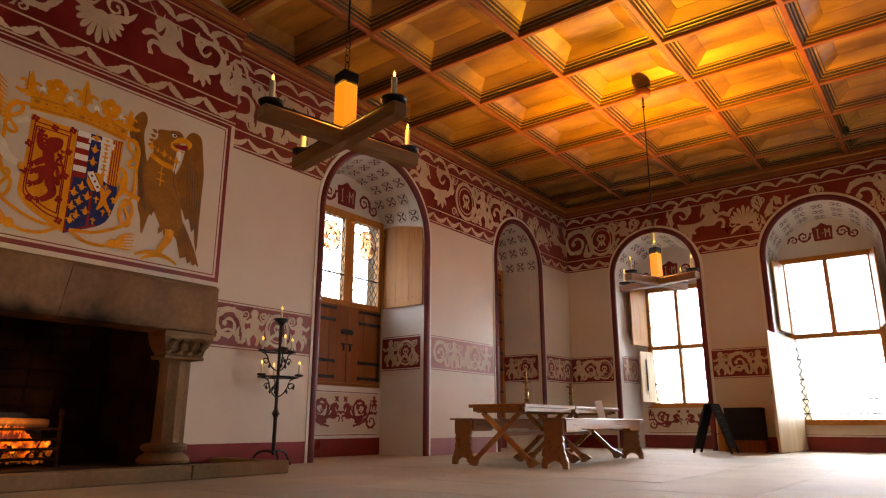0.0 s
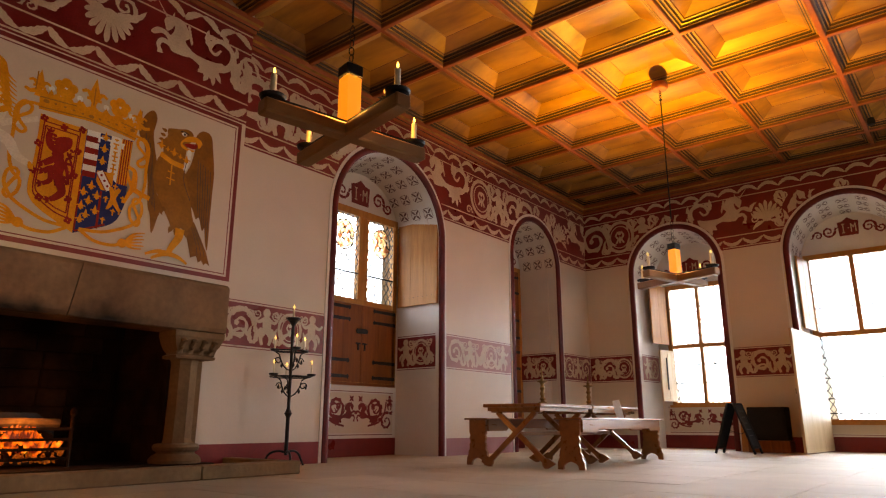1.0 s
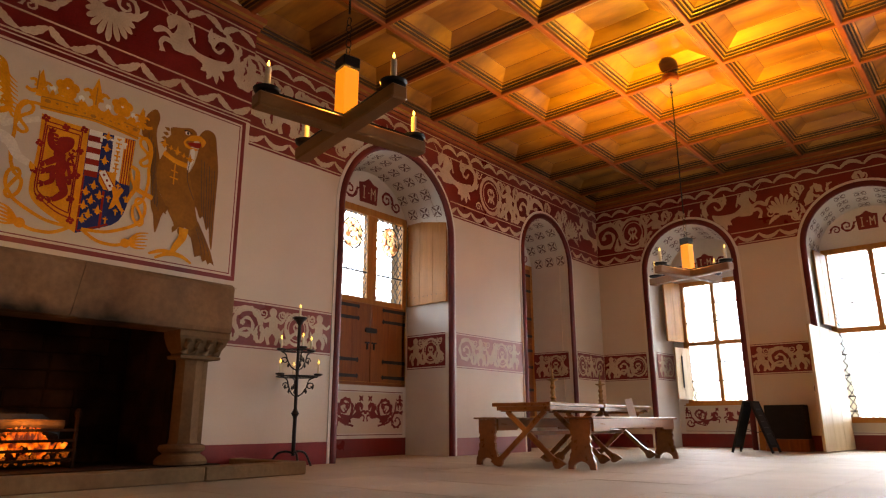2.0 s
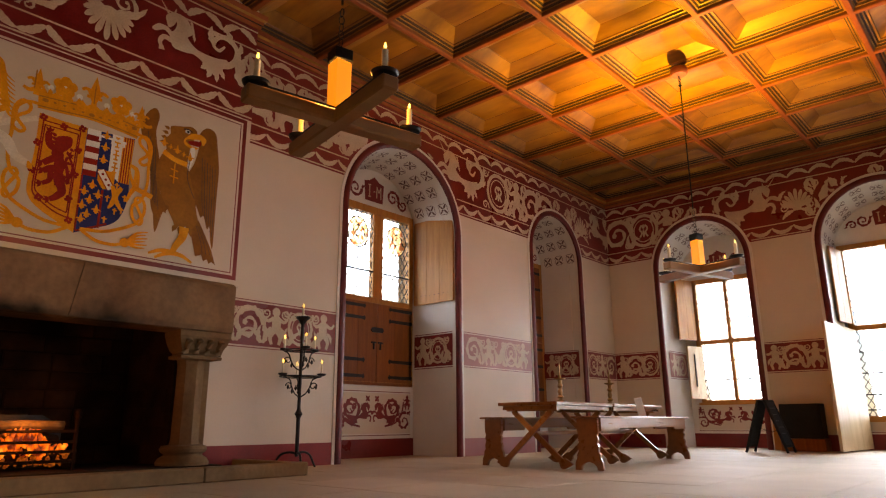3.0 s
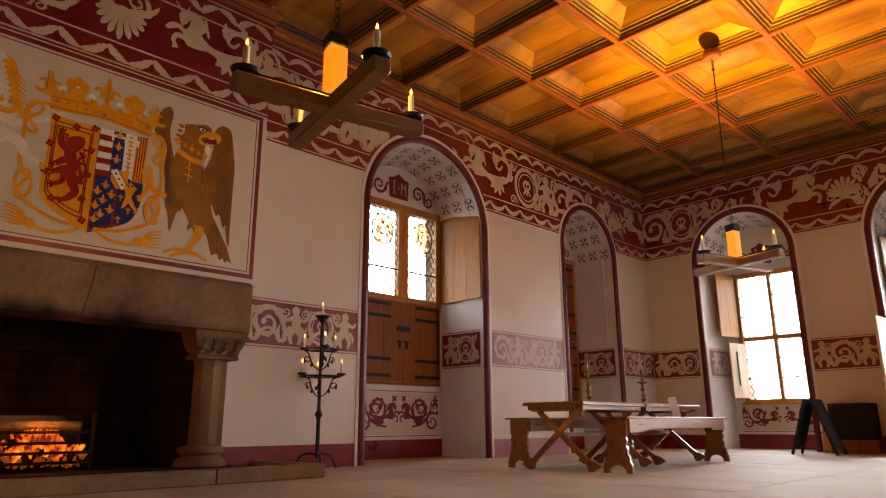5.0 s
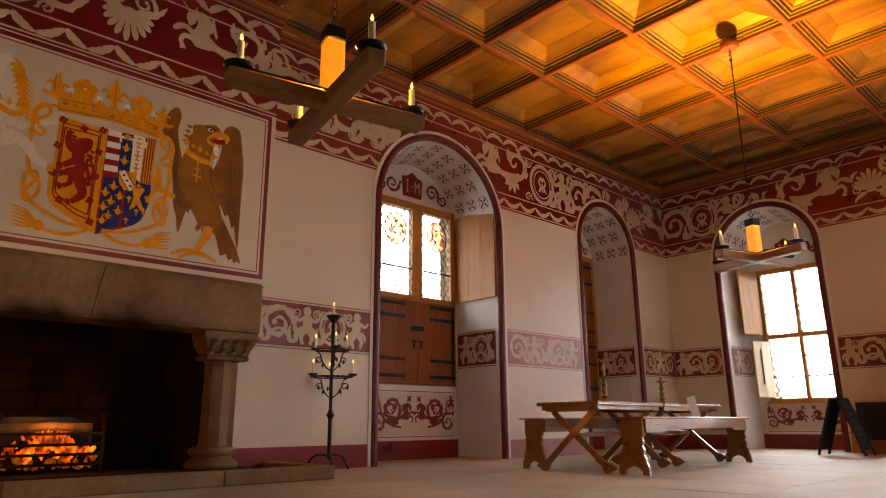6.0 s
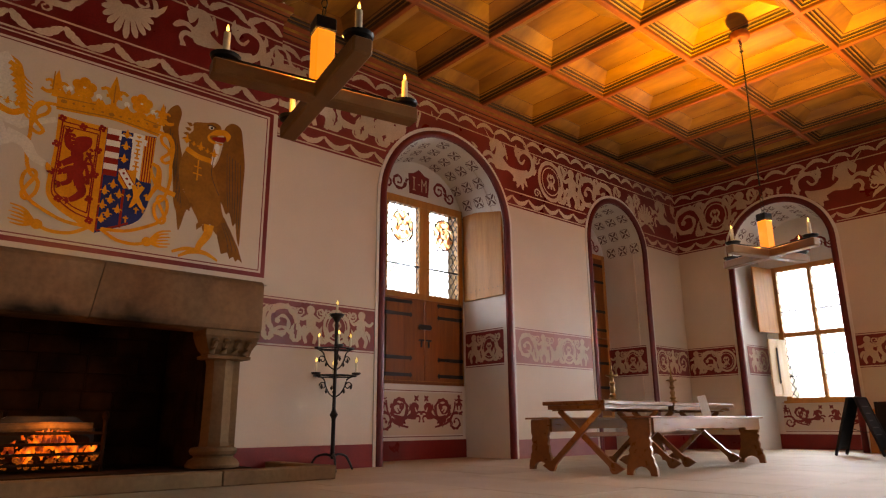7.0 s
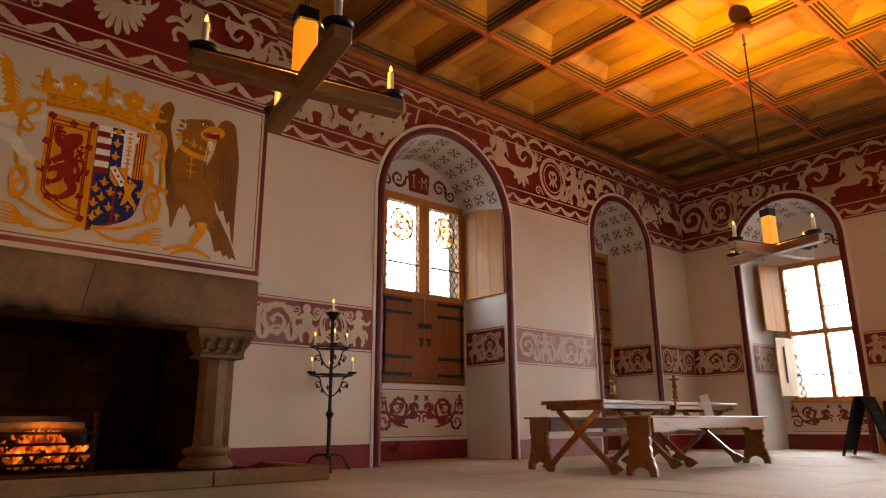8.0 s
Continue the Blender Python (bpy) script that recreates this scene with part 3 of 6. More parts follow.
part("fireback", G().slab([(-.5, .0), (.5, .0), (.5, .40), (.3, .52), (-.3, .52), (-.5, .40)], lambda u, v, d: (-.36 + d, u, v), 0, .04), IRON, grate, "cast iron fireback")
for i in range(7):
    y = -.33 + .11 * i + rnd.uniform(-.02, .02)
    part("log", G().tube([(.14 - .05 * (i % 2), y - .1, .10 + .08 * (i % 3)), (.02, y + .02, .13 + .09 * (i % 3)), (-.1, y + .16, .12 + .08 * (i % 3))], .045, 8), SOOT, grate)
part("log", G().tube([(.12, -.42, .41), (.10, .0, .425), (.12, .36, .415)], .042, 9), mat("split_log", (.20, .12, .04), (.05, .03, .014), .85, scale=6, fine=30, bump=.5), grate, "pale split log on top of the fire")
em = G()
for i in range(110):
    y, x, z = rnd.uniform(-.42, .43), rnd.uniform(-.05, .17), rnd.uniform(.04, .16)
    s = rnd.uniform(.01, .024)
    em.lathe([(s * .3, -s), (s, -s * .4), (s * 1.1, s * .2), (s * .5, s)], (0, 0, 0), 6, 0, Matrix.Translation((x, y, z)) @ Euler((rnd.uniform(0, 3), rnd.uniform(0, 3), rnd.uniform(0, 3))).to_matrix().to_4x4())
tagged(part("ember_bed", em, EMBER, grate, "glowing orange ember bed"), kind="stuff")
# licking flames, taller in the middle
for i in range(46):
    y = rnd.gauss(-.03, .19)
    y = max(-.43, min(.43, y))
    h, x, r = (.10 + .16 * math.exp(-(y / .24) ** 2)) * rnd.uniform(.6, 1.15), rnd.uniform(.02, .17), rnd.uniform(.020, .042)
    lean, z0 = rnd.uniform(-.06, .06), rnd.uniform(.08, .20)
    g, n = G(), 7
    for k in range(n):
        t = k / (n - 1)
        g.v += [(x + r * math.sin(math.pi * (t * .9 + .08)) ** .8 * .5 * math.cos(a), y + lean * t * t + .012 * math.sin(7 * t + i) + r * math.sin(math.pi * (t * .9 + .08)) ** .8 * math.sin(a), z0 + h * t) for a in [2 * math.pi * q / 7 for q in range(7)]]
    g.f = [(k * 7 + q, k * 7 + (q + 1) % 7, k * 7 + 7 + (q + 1) % 7, k * 7 + 7 + q) for k in range(n - 1) for q in range(7)] + [tuple(range(7)), tuple(range(7 * n - 7, 7 * n))]
    g.m = [0] * len(g.f)
    part("flame", g, FIRE, grate, "", True)


# ---- painted ornament, laid on the walls as thin raised paint ----
class Paint:
    def __init__(self, to, keep=None, base=.004):
        self.to, self.keep, self.g, self.d = to, keep, G(), base

    def poly(self, pts, mi=0):
        if self.keep and not all(self.keep(u, v) for u, v in pts): return
        self.d += .00004
        self.g.add([self.to(u, v, self.d) for u, v in pts], [tuple(range(len(pts)))], mi)

    def ribbon(self, pts, w, mi=0):
        """A strip along pts; w(t) is its full width."""
        n, left, right = len(pts), [], []
        for i, (u, v) in enumerate(pts):
            du, dv = pts[min(i + 1, n - 1)][0] - pts[max(0, i - 1)][0], pts[min(i + 1, n - 1)][1] - pts[max(0, i - 1)][1]
            q = math.hypot(du, dv) or 1
            h = w(i / (n - 1)) / 2
            left.append((u - dv / q * h, v + du / q * h)), right.append((u + dv / q * h, v - du / q * h))
        for i in range(n - 1): self.poly([left[i], left[i + 1], right[i + 1], right[i]], mi)

    def disc(self, u, v, r, mi=0, sv=1.0, n=18):
        self.poly([(u + r * math.cos(2 * math.pi * i / n), v + r * sv * math.sin(2 * math.pi * i / n)) for i in range(n)], mi)

    def ring(self, u, v, r, w, mi=0, sv=1.0):
        self.ribbon([(u + r * math.cos(2 * math.pi * i / 28), v + r * sv * math.sin(2 * math.pi * i / 28)) for i in range(29)], lambda t: w, mi)

    def leaf(self, u, v, a, L, W, lobes=3, mi=0, bend=.0):
        """A lobed leaf from its foot at (u, v), pointing along a."""
        n, side = 4 * lobes, []
        spine = []
        for i in range(n + 1):
            t = i / n
            b = a + bend * t
            spine.append((u + L * t * math.cos(b), v + L * t * math.sin(b), b))
        for i, (x, y, b) in enumerate(spine):
            t = i / n
            h = W * (math.sin(math.pi * t ** .75) ** .8) * (.62 + .38 * abs(math.sin(lobes * math.pi * t + .5))) / 2 + .002
            side.append((x, y, b, h))
        for p, q in zip(side, side[1:]):
            f = lambda s, k: (s[0] - k * s[3] * math.sin(s[2]), s[1] + k * s[3] * math.cos(s[2]))
            self.poly([f(p, 1), f(q, 1), f(q, -1), f(p, -1)], mi)

    def scroll(self, u, v, R, a0=0, turn=1, turns=1.5, w=.30, mi=0, leaves=6):
        pts, n = [], 44
        for i in range(n + 1):
            t = i / n
            r, a = R * (1 - .78 * t), a0 + turn * 2 * math.pi * turns * t
            pts.append((u + r * math.cos(a), v + r * math.sin(a)))
        self.ribbon(pts, lambda t: R * w * (1.05 - .6 * t) * (1 + .25 * math.sin(40 * t)), mi)
        for k in range(5): self.disc(pts[-1][0] + R * .09 * math.cos(1.26 * k), pts[-1][1] + R * .09 * math.sin(1.26 * k), R * .085, mi, 1.0, 8)
        for k in range(leaves):
            i = 1 + int(k * 26 / leaves)
            a = a0 + turn * 2 * math.pi * turns * i / n
            self.leaf(pts[i][0], pts[i][1], a + turn * 1.0, R * .5, R * .30, 3, mi, turn * 1.1)
            if k % 2: self.leaf(pts[i][0], pts[i][1], a + math.pi - turn * .8, R * .28, R * .17, 2, mi, -turn * .8)
        foot = pts[0]
        self.leaf(foot[0], foot[1], a0 - turn * 1.6, R * .8, R * .34, 4, mi, turn * .9)
        self.leaf(foot[0], foot[1], a0 - turn * .9, R * .6, R * .26, 3, mi, -turn * .7)

    def wave(self, u0, u1, v, amp, period, w, mi=0, lean=1):
        """Running vine: a drooping and a rising serrated leaf to each period."""
        n = max(1, round((u1 - u0) / period))
        p = (u1 - u0) / n
        for k in range(n):
            a = u0 + p * k
            q = ((.03, 1.0), (.10, .35), (.24, -.35), (.42, -.85), (.58, -.80), (.76, -.45), (.90, .25), (1.0, .75))
            if lean > 0: q = tuple((x, -y) for x, y in q)
            self.ribbon(smooth_line([(a + p * x, v + amp * y) for x, y in q], 40), lambda t: w * (.16 + .84 * (abs(math.sin(2 * math.pi * t ** .92)) ** .8 if period > .45 else math.sin(math.pi * t) ** .7)) * (.80 + .20 * abs(math.sin(25 * t))), mi)

    def blob(self, pts, mi=0, n=0):
        """A filled shape with a smooth closed outline through pts."""
        q = list(pts)
        m = n or 5 * len(q)
        out = smooth_line(q[-2:] + q + q[:2], m * (len(q) + 3) // len(q))
        a, b = round(len(out) * 1.0 * 1 / (len(q) + 3)), round(len(out) * (len(q) + 1) / (len(q) + 3))
        self.poly(out[a:b], mi)

    def horse(self, u, v, s, f=1, mi=0, horn=True):
        """A rearing beast whose hindquarters turn into acanthus and a curling tail."""
        P = lambda *q: [(u + f * s * .62 * a, v + s * .62 * b) for a, b in q]
        R = lambda w, *q: self.ribbon(smooth_line(P(*q), 26), w, mi)
        # head bent to an arched neck, breast, lifted foreleg, barrel and leafy hindquarters
        self.blob(P((-.47, .48), (-.36, .60), (-.18, .65), (0, .58), (.12, .33), (.03, .19), (.23, .03), (.47, 0), (.74, .02), (.96, .06), (.85, -.20), (.66, -.24), (.52, -.32), (.37, -.19), (.18, -.12), (.03, -.15), (-.13, -.16), (-.25, -.15), (-.32, -.05), (-.36, .08), (-.48, .15), (-.65, .06), (-.72, .10), (-.60, .24), (-.42, .25), (-.31, .19), (-.24, .32), (-.24, .44), (-.30, .33), (-.39, .25), (-.44, .34)), mi)
        R(lambda t: s * .04 * (1 - .9 * t), (-.30, .60), (-.27, .74))
        if horn: R(lambda t: s * .028 * (1 - .9 * t), (-.42, .56), (-.66, .86))
        R(lambda t: s * (.075 - .03 * t), (-.28, -.02), (-.46, .0), (-.54, -.12), (-.50, -.24))
        R(lambda t: s * (.05 + .03 * t), (-.505, -.21), (-.49, -.30))
        for k in range(5): self.leaf(*P((.04 + .02 * k, .56 - .075 * k))[0], (.1 if f > 0 else math.pi - .1), s * .07, s * .05, 1, mi, -1.2 * f)
        # acanthus skirt and curling tail
        for a, L in ((-.2, .30), (-.65, .30), (-1.15, .26), (-1.7, .20)): self.leaf(*P((.55, -.10))[0], a if f > 0 else math.pi - a, s * L, s * .13, 4, mi, -.5 * f)
        R(lambda t: s * .115 * (1 - .72 * t) * (1 + .15 * math.sin(30 * t)), (.60, -.10), (.98, -.05), (1.18, .20), (1.12, .46), (.88, .58), (.66, .47), (.60, .28), (.74, .21), (.86, .36))
        for a, b, g in ((1.10, .05, -.3), (1.18, .35, .5), (.98, .56, 1.4), (.70, .52, 2.4)): self.leaf(*P((a, b))[0], g if f > 0 else math.pi - g, s * .16, s * .09, 3, mi, f * .9)
        self.leaf(*P((.62, .30))[0], 2.4 if f > 0 else math.pi - 2.4, s * .26, s * .10, 4, mi, -.6 * f)

    def figure(self, u, v, s, f=1, mi=0):
        """A plain rounded figure-like finial with leafy limbs."""
        self.disc(u, v + .36 * s, .115 * s, mi)
        self.ribbon(smooth_line([(u, v + .27 * s), (u + .02 * f * s, v + .05 * s), (u, v - .16 * s)], 10), lambda t: s * (.15 + .12 * math.sin(math.pi * t)), mi)
        for k in (-1, 1):
            self.ribbon(smooth_line([(u + .07 * k * s, v + .2 * s), (u + .24 * k * s, v + .12 * s), (u + .36 * k * s, v + .22 * s)], 10), lambda t: s * (.11 - .05 * t), mi)
            self.ribbon(smooth_line([(u + .05 * k * s, v - .12 * s), (u + .15 * k * s, v - .28 * s), (u + .10 * k * s, v - .46 * s)], 10), lambda t: s * (.15 - .07 * t), mi)
            self.leaf(u + .1 * k * s, v - .05 * s, -.2 if k > 0 else math.pi + .2, .3 * s, .12 * s, 2, mi, -.8 * k)

    def petal(self, u, v, a, L, W, mi=0):
        """A petal widening to a rounded tip."""
        self.ribbon([(u + L * k / 10 * math.cos(a), v + L * k / 10 * math.sin(a)) for k in range(11)], lambda t: W * (.25 + .75 * t) if t < .85 else W * (.9 - 4 * (t - .85)), mi)

    def palm(self, u, v, s, mi=0):
        """A shell-like palmette with curling side leaves."""
        for k in range(9):
            a = math.pi / 2 + (k - 4) * .30
            self.petal(u, v - .28 * s, a, s * (.60 - .04 * abs(k - 4)), s * .125, mi)
        for k in range(3): self.disc(u + (k - 1) * .07 * s, v - .30 * s, .05 * s, mi, 1.0, 10)
        for f in (-1, 1):
            self.scroll(u + f * .36 * s, v - .22 * s, .13 * s, math.pi / 2, f, 1.2, .36, mi, 3)
            self.leaf(u + f * .1 * s, v - .34 * s, -.1 if f > 0 else math.pi + .1, .4 * s, .13 * s, 4, mi, -.5 * f)
            self.leaf(u + f * .42 * s, v + .02 * s, math.pi / 2 - f * .3, .34 * s, .13 * s, 4, mi, f * .9)

    def medal(self, u, v, r, mi=0, inner=None):
        self.ring(u, v, r, r * .22, mi, 1.12)
        self.ring(u, v, r * .74, r * .07, mi, 1.12)
        for k in range(14):
            a = 2 * math.pi * k / 14
            self.leaf(u + r * 1.04 * math.cos(a), v + r * 1.15 * math.sin(a), a + 1.1, r * .30, r * .17, 2, mi, .8)
        for k in (-1, 1):
            self.ribbon(smooth_line([(u + k * .12 * r, v + .42 * r), (u + k * .30 * r, v + .12 * r), (u + k * .14 * r, v - .15 * r), (u + k * .3 * r, v - .48 * r)], 12), lambda t: r * .13, mi)
        self.disc(u, v + .3 * r, .13 * r, mi, 1.2, 10)
        self.leaf(u, v - .5 * r, math.pi / 2, .6 * r, .2 * r, 3, mi)
        for f in (-1, 1):
            for g in (-1, 1): self.scroll(u + f * 1.28 * r, v + g * 1.0 * r, .27 * r, 0 if f < 0 else math.pi, f * g, 1.2, .4, mi, 3)

    def done(self, name, mats, parent, label=""): return part(name, self.g, mats, parent, label)


def smooth_line(pts, n):
    """A Catmull-Rom curve through pts."""
    q = [pts[0]] + list(pts) + [pts[-1]]
    out, segs = [], len(pts) - 1
    for i in range(n + 1):
        x = i / n * segs
        k = min(segs - 1, int(x))
        t = x - k
        p = q[k:k + 4]
        out.append(tuple(.5 * (2 * p[1][c] + (p[2][c] - p[0][c]) * t + (2 * p[0][c] - 5 * p[1][c] + 4 * p[2][c] - p[3][c]) * t * t + (3 * p[1][c] - p[0][c] - 3 * p[2][c] + p[3][c]) * t ** 3) for c in (0, 1)))
    return out


def clear_of(arches, m=.14):
    def keep(u, v):
        for a in arches:
            R = a["r"] + m
            if abs(u - a["c"]) < R and v < arch_top(u, a["c"], R, a["s"]): return False
        return True
    return keep


def frieze(i, to, u0, u1, low, arches, motifs):
    """The deep painted frieze between two wave borders."""
    keep = clear_of(arches)
    us = sorted({u0, u1} | {u0 + (u1 - u0) * k / 160 for k in range(161)})
    g = G()
    for p, q in zip(us, us[1:]):
        lo = []
        for u in (p, q):
            z = low
            for a in arches:
                R = a["r"] + .13
                if abs(u - a["c"]) < R: z = max(z, arch_top(u, a["c"], R, a["s"]))
            lo.append(z)
        g.add([to(p, lo[0], .003), to(q, lo[1], .003), to(q, FZ1, .003), to(p, FZ1, .003)], [(0, 1, 2, 3)])
    bm_clean(g)
    ob = setting("frieze_%d" % i, g, RED, "dark red painted frieze with cream scrolls and beasts", "painted frieze")
    wide = .155 if low < 4.1 else .15
    bands = (low + .035, low + .07 + wide + .05, FZ1 - .31, FZ1 - .05)
    for z in bands:
        p = Paint(to, keep)
        n = int((u1 - u0) / .06)
        p.ribbon([(u0 + (u1 - u0) * k / n, z) for k in range(n + 1)], lambda t: .02)
        p.done("border_line", CREAM, ob)
    for v in (low + .065 + wide / 2, FZ1 - .18):
        p = Paint(to, keep, .005)
        p.wave(u0 + .02, u1 - .02, v, .078 if low > 4.1 else .062, .47 if low > 4.1 else .40, .092 if low > 4.1 else .082, 0, 1 if v > 5 else -1)
        p.done("wave_leaf", CREAM, ob)
    for kind, u, *rest in motifs:
        p = Paint(to, keep, .006)
        v, s = (bands[1] + bands[2]) / 2, (bands[2] - bands[1])
        f = rest[0] if rest else 1
        if kind == "scroll": p.scroll(u, v, s * .43, math.pi * (0 if f > 0 else 1), f, 1.5)
        if kind == "horse": p.horse(u, v + .01, s * 1.28, f)
        if kind == "figure": p.figure(u, v, s * .98, f)
        if kind == "palm": p.palm(u, v + .02, s * .82)
        if kind == "shell":
            for k in range(9): p.petal(u, v + s * .12, -math.pi / 2 + (k - 4) * .29, s * (.56 - .04 * abs(k - 4)), s * .115)
            for h in (-1, 1): p.scroll(u + h * s * .2, v + s * .26, s * .2, -math.pi / 2, h, 1.4, .34, 0, 5), p.leaf(u + h * s * .1, v + s * .1, -.3 if h > 0 else math.pi + .3, s * .5, s * .16, 4, 0, h * .8)
        if kind == "medal": p.medal(u, v, s * .38)
        if kind == "leaf":
            p.leaf(u, v - s * .3, .7, s * .7, s * .3, 4, 0, .8), p.leaf(u, v - s * .3, 2.3, s * .6, s * .25, 4, 0, -.8)
            p.scroll(u + .1, v + s * .22, s * .2, 0, -f, 1.3)
        if p.g.f: p.done({"horse": "prancing_beast", "figure": "finial_figure", "palm": "palmette", "medal": "medallion", "leaf": "leaf_spray", "shell": "palmette"}.get(kind, kind), CREAM, ob)
    us = sorted(m[1] for m in motifs) if low < 4.1 else []
    v, s = (bands[1] + bands[2]) / 2, (bands[2] - bands[1])
    beasts = [m[1] for m in motifs if m[0] == "horse"]
    for a, b in zip(us, us[1:]):
        if a in beasts or b in beasts: continue
        p, c = Paint(to, keep, .0055), (a + b) / 2
        for f in (-1, 1):
            p.scroll(c + f * s * .09, v + f * s * .33, s * .11, 0 if f < 0 else math.pi, f, 1.3, .36, 0, 3)
            p.leaf(c, v - s * .45, math.pi / 2 - f * .8, s * .42, s * .13, 4, 0, f * .7)
            p.leaf(c, v + s * .46, -math.pi / 2 + f * .9, s * .34, s * .11, 3, 0, -f * .7)
        if p.g.f: p.done("leaf_spray", CREAM, ob)
    return ob


frieze(1, on_breast, CB0 + .002, CB1, 4.17, [], [("scroll", 1.75, 1), ("medal", 2.3), ("scroll", 2.72, -1), ("shell", 3.40), ("horse", 4.27, 1), ("leaf", 5.06, -1)])
A1, A2, A3, A4, A5 = (ARCHES[k] for k in ("a1", "a2", "a3", "a4", "a5"))
frieze(2, on_left, CB1 + .005, FAR - .005, FZ0, [A1, A2], [("scroll", 5.5, 1), ("figure", 5.98), ("scroll", 6.42, -1), ("leaf", 6.85), ("leaf", 7.2), ("horse", 7.75, -1), ("palm", 8.62, 1), ("horse", 9.50, 1), ("medal", 10.75), ("figure", 11.35), ("scroll", 11.85, 1), ("scroll", 12.4, -1), ("leaf", 13.2), ("palm", 13.80), ("horse", 14.52, 1)])
frieze(3, on_far, LEFT + .005, RIGHT, FZ0, [A3, A4, A5], [("scroll", -6.2, 1), ("medal", -5.55), ("figure", -5.0), ("leaf", -4.5), ("horse", -3.12, -1), ("palm", -2.36), ("leaf", -1.8), ("scroll", -.2, 1), ("palm", .36)])
frieze(4, on_left, BACK, CB0 - .005, FZ0, [], [("scroll", -1 + .65 * k, 1 - 2 * (k % 2)) for k in range(4)])


def band(i, to, u0, u1, motifs, z0=BD0, z1=BD1, ground=RED, ink=CREAM, d=.003, label="dark red painted band with cream scrollwork"):
    g = G().slab([(u0, z0), (u1, z0), (u1, z1), (u0, z1)], to, .0005, d)
    ob = setting("painted_band_%d" % i, g, ground, label, "painted band")
    for z in (z0 - .025, z1 + .025):
        p = Paint(to, None, d)
        p.ribbon([(u0, z), (u1, z)], lambda t: .012)
        p.done("border_line", RED, ob)
    v, s = (z0 + z1) / 2, z1 - z0
    for kind, u, *rest in motifs:
        f = rest[0] if rest else 1
        p = Paint(to, lambda a, b: u0 + .01 < a < u1 - .01 and z0 + .01 < b < z1 - .01, d + .002)
        if kind == "scroll": p.scroll(u, v, s * .42, math.pi * (0 if f > 0 else 1), f, 1.45, .3)
        if kind == "figure": p.figure(u, v + .0, s * .95, f)
        if kind == "medal": p.medal(u, v, s * .34)
        if kind == "horse": p.horse(u, v - s * .06, s * .80, f, 0, False)
        if kind == "flower":
            for k in range(4): p.leaf(u, v + s * .36, .78 + 1.57 * k, s * .10, s * .06, 1)
        if kind == "branch":
            p.scroll(u - f * s * .27, v + s * .12, s * .30, -1.2 if f > 0 else math.pi + 1.2, -f, 1.35, .27, 0, 8)
            p.scroll(u + f * s * .15, v - s * .20, s * .23, 1.2 if f > 0 else math.pi - 1.2, f, 1.3, .27, 0, 7)
            p.ribbon(smooth_line([(u - f * s * .55, v - s * .32), (u - f * s * .15, v - s * .22), (u + f * s * .05, v - s * .0), (u + f * s * .12, v + s * .30)], 20), lambda t: s * .05)
            p.figure(u + f * s * .25, v + s * .28, s * .40, f)
        if kind == "leaf": p.leaf(u, v - s * .35, 1.2, s * .75, s * .28, 4), p.leaf(u, v - s * .35, 2.1, s * .6, s * .2, 3)
        p.done({"figure": "finial_figure", "medal": "medallion", "leaf": "leaf_spray", "horse": "prancing_beast", "branch": "foliage", "flower": "flower"}.get(kind, kind), ink, ob)
    us = [m[1] for m in motifs] if ink == CREAM else []
    for a, b in zip(us, us[1:]):
        p, c = Paint(to, lambda a, b: u0 + .01 < a < u1 - .01 and z0 + .01 < b < z1 - .01, d + .0015), (a + b) / 2
        for f in (-1, 1):
            p.scroll(c + f * s * .10, v + s * .30, s * .12, 0 if f < 0 else math.pi, f, 1.3, .36, 0, 3)
            p.leaf(c, v - s * .42, math.pi / 2 - f * .9, s * .42, s * .15, 4, 0, f * .8)
            p.leaf(c + f * .02, v - s * .40, math.pi / 2 - f * .2, s * .5, s * .12, 3, 0, -f * .7)
        p.done("leaf_spray", ink, ob)
    return ob


band(1, on_left, 5.06, 6.93, [("leaf", 5.22), ("scroll", 5.56, 1), ("figure", 5.96), ("medal", 6.34), ("figure", 6.72, -1)])
# paler ground here carries the sheen of the windows
band(2, on_left, 9.66, 11.70, [("scroll", 9.93, 1), ("figure", 10.35), ("leaf", 10.66), ("medal", 11.0), ("figure", 11.4, -1)], ground=PALE_RED, label="sun-faded pinkish red painted band with cream scrollwork")
band(3, on_left, 13.76, FAR - .01, [("medal", 14.0), ("figure", 14.4), ("scroll", 14.78, 1)])
band(4, on_far, LEFT + .01, -5.44, [("figure", -6.3), ("scroll", -6.02, 1), ("medal", -5.66)])
band(5, on_far, -3.30, -2.18, [("figure", -3.12), ("scroll", -2.78, 1), ("figure", -2.4, -1)])
for i, (key, u) in enumerate((("a1", 9.525), ("a2", 13.62))):
    J = lambda q, v, d, u=u: (q, u - .012 - d, v)
    band(6 + i, J, LEFT - .98, LEFT - .10, [("figure", LEFT - .78), ("medal", LEFT - .42), ("leaf", LEFT - .14)])
band(8, ground=PALE_RED, label="sun-faded red painted band on the window jamb", to=lambda q, v, d: (-5.245 - (-5.24 + 5.30) * 0 - .045 + .012 + .055 * max(0, (q - FAR)) / 1.04 + d, q, v), u0=FAR + .12, u1=FAR + .95, motifs=[("figure", FAR + .35), ("medal", FAR + .7)])
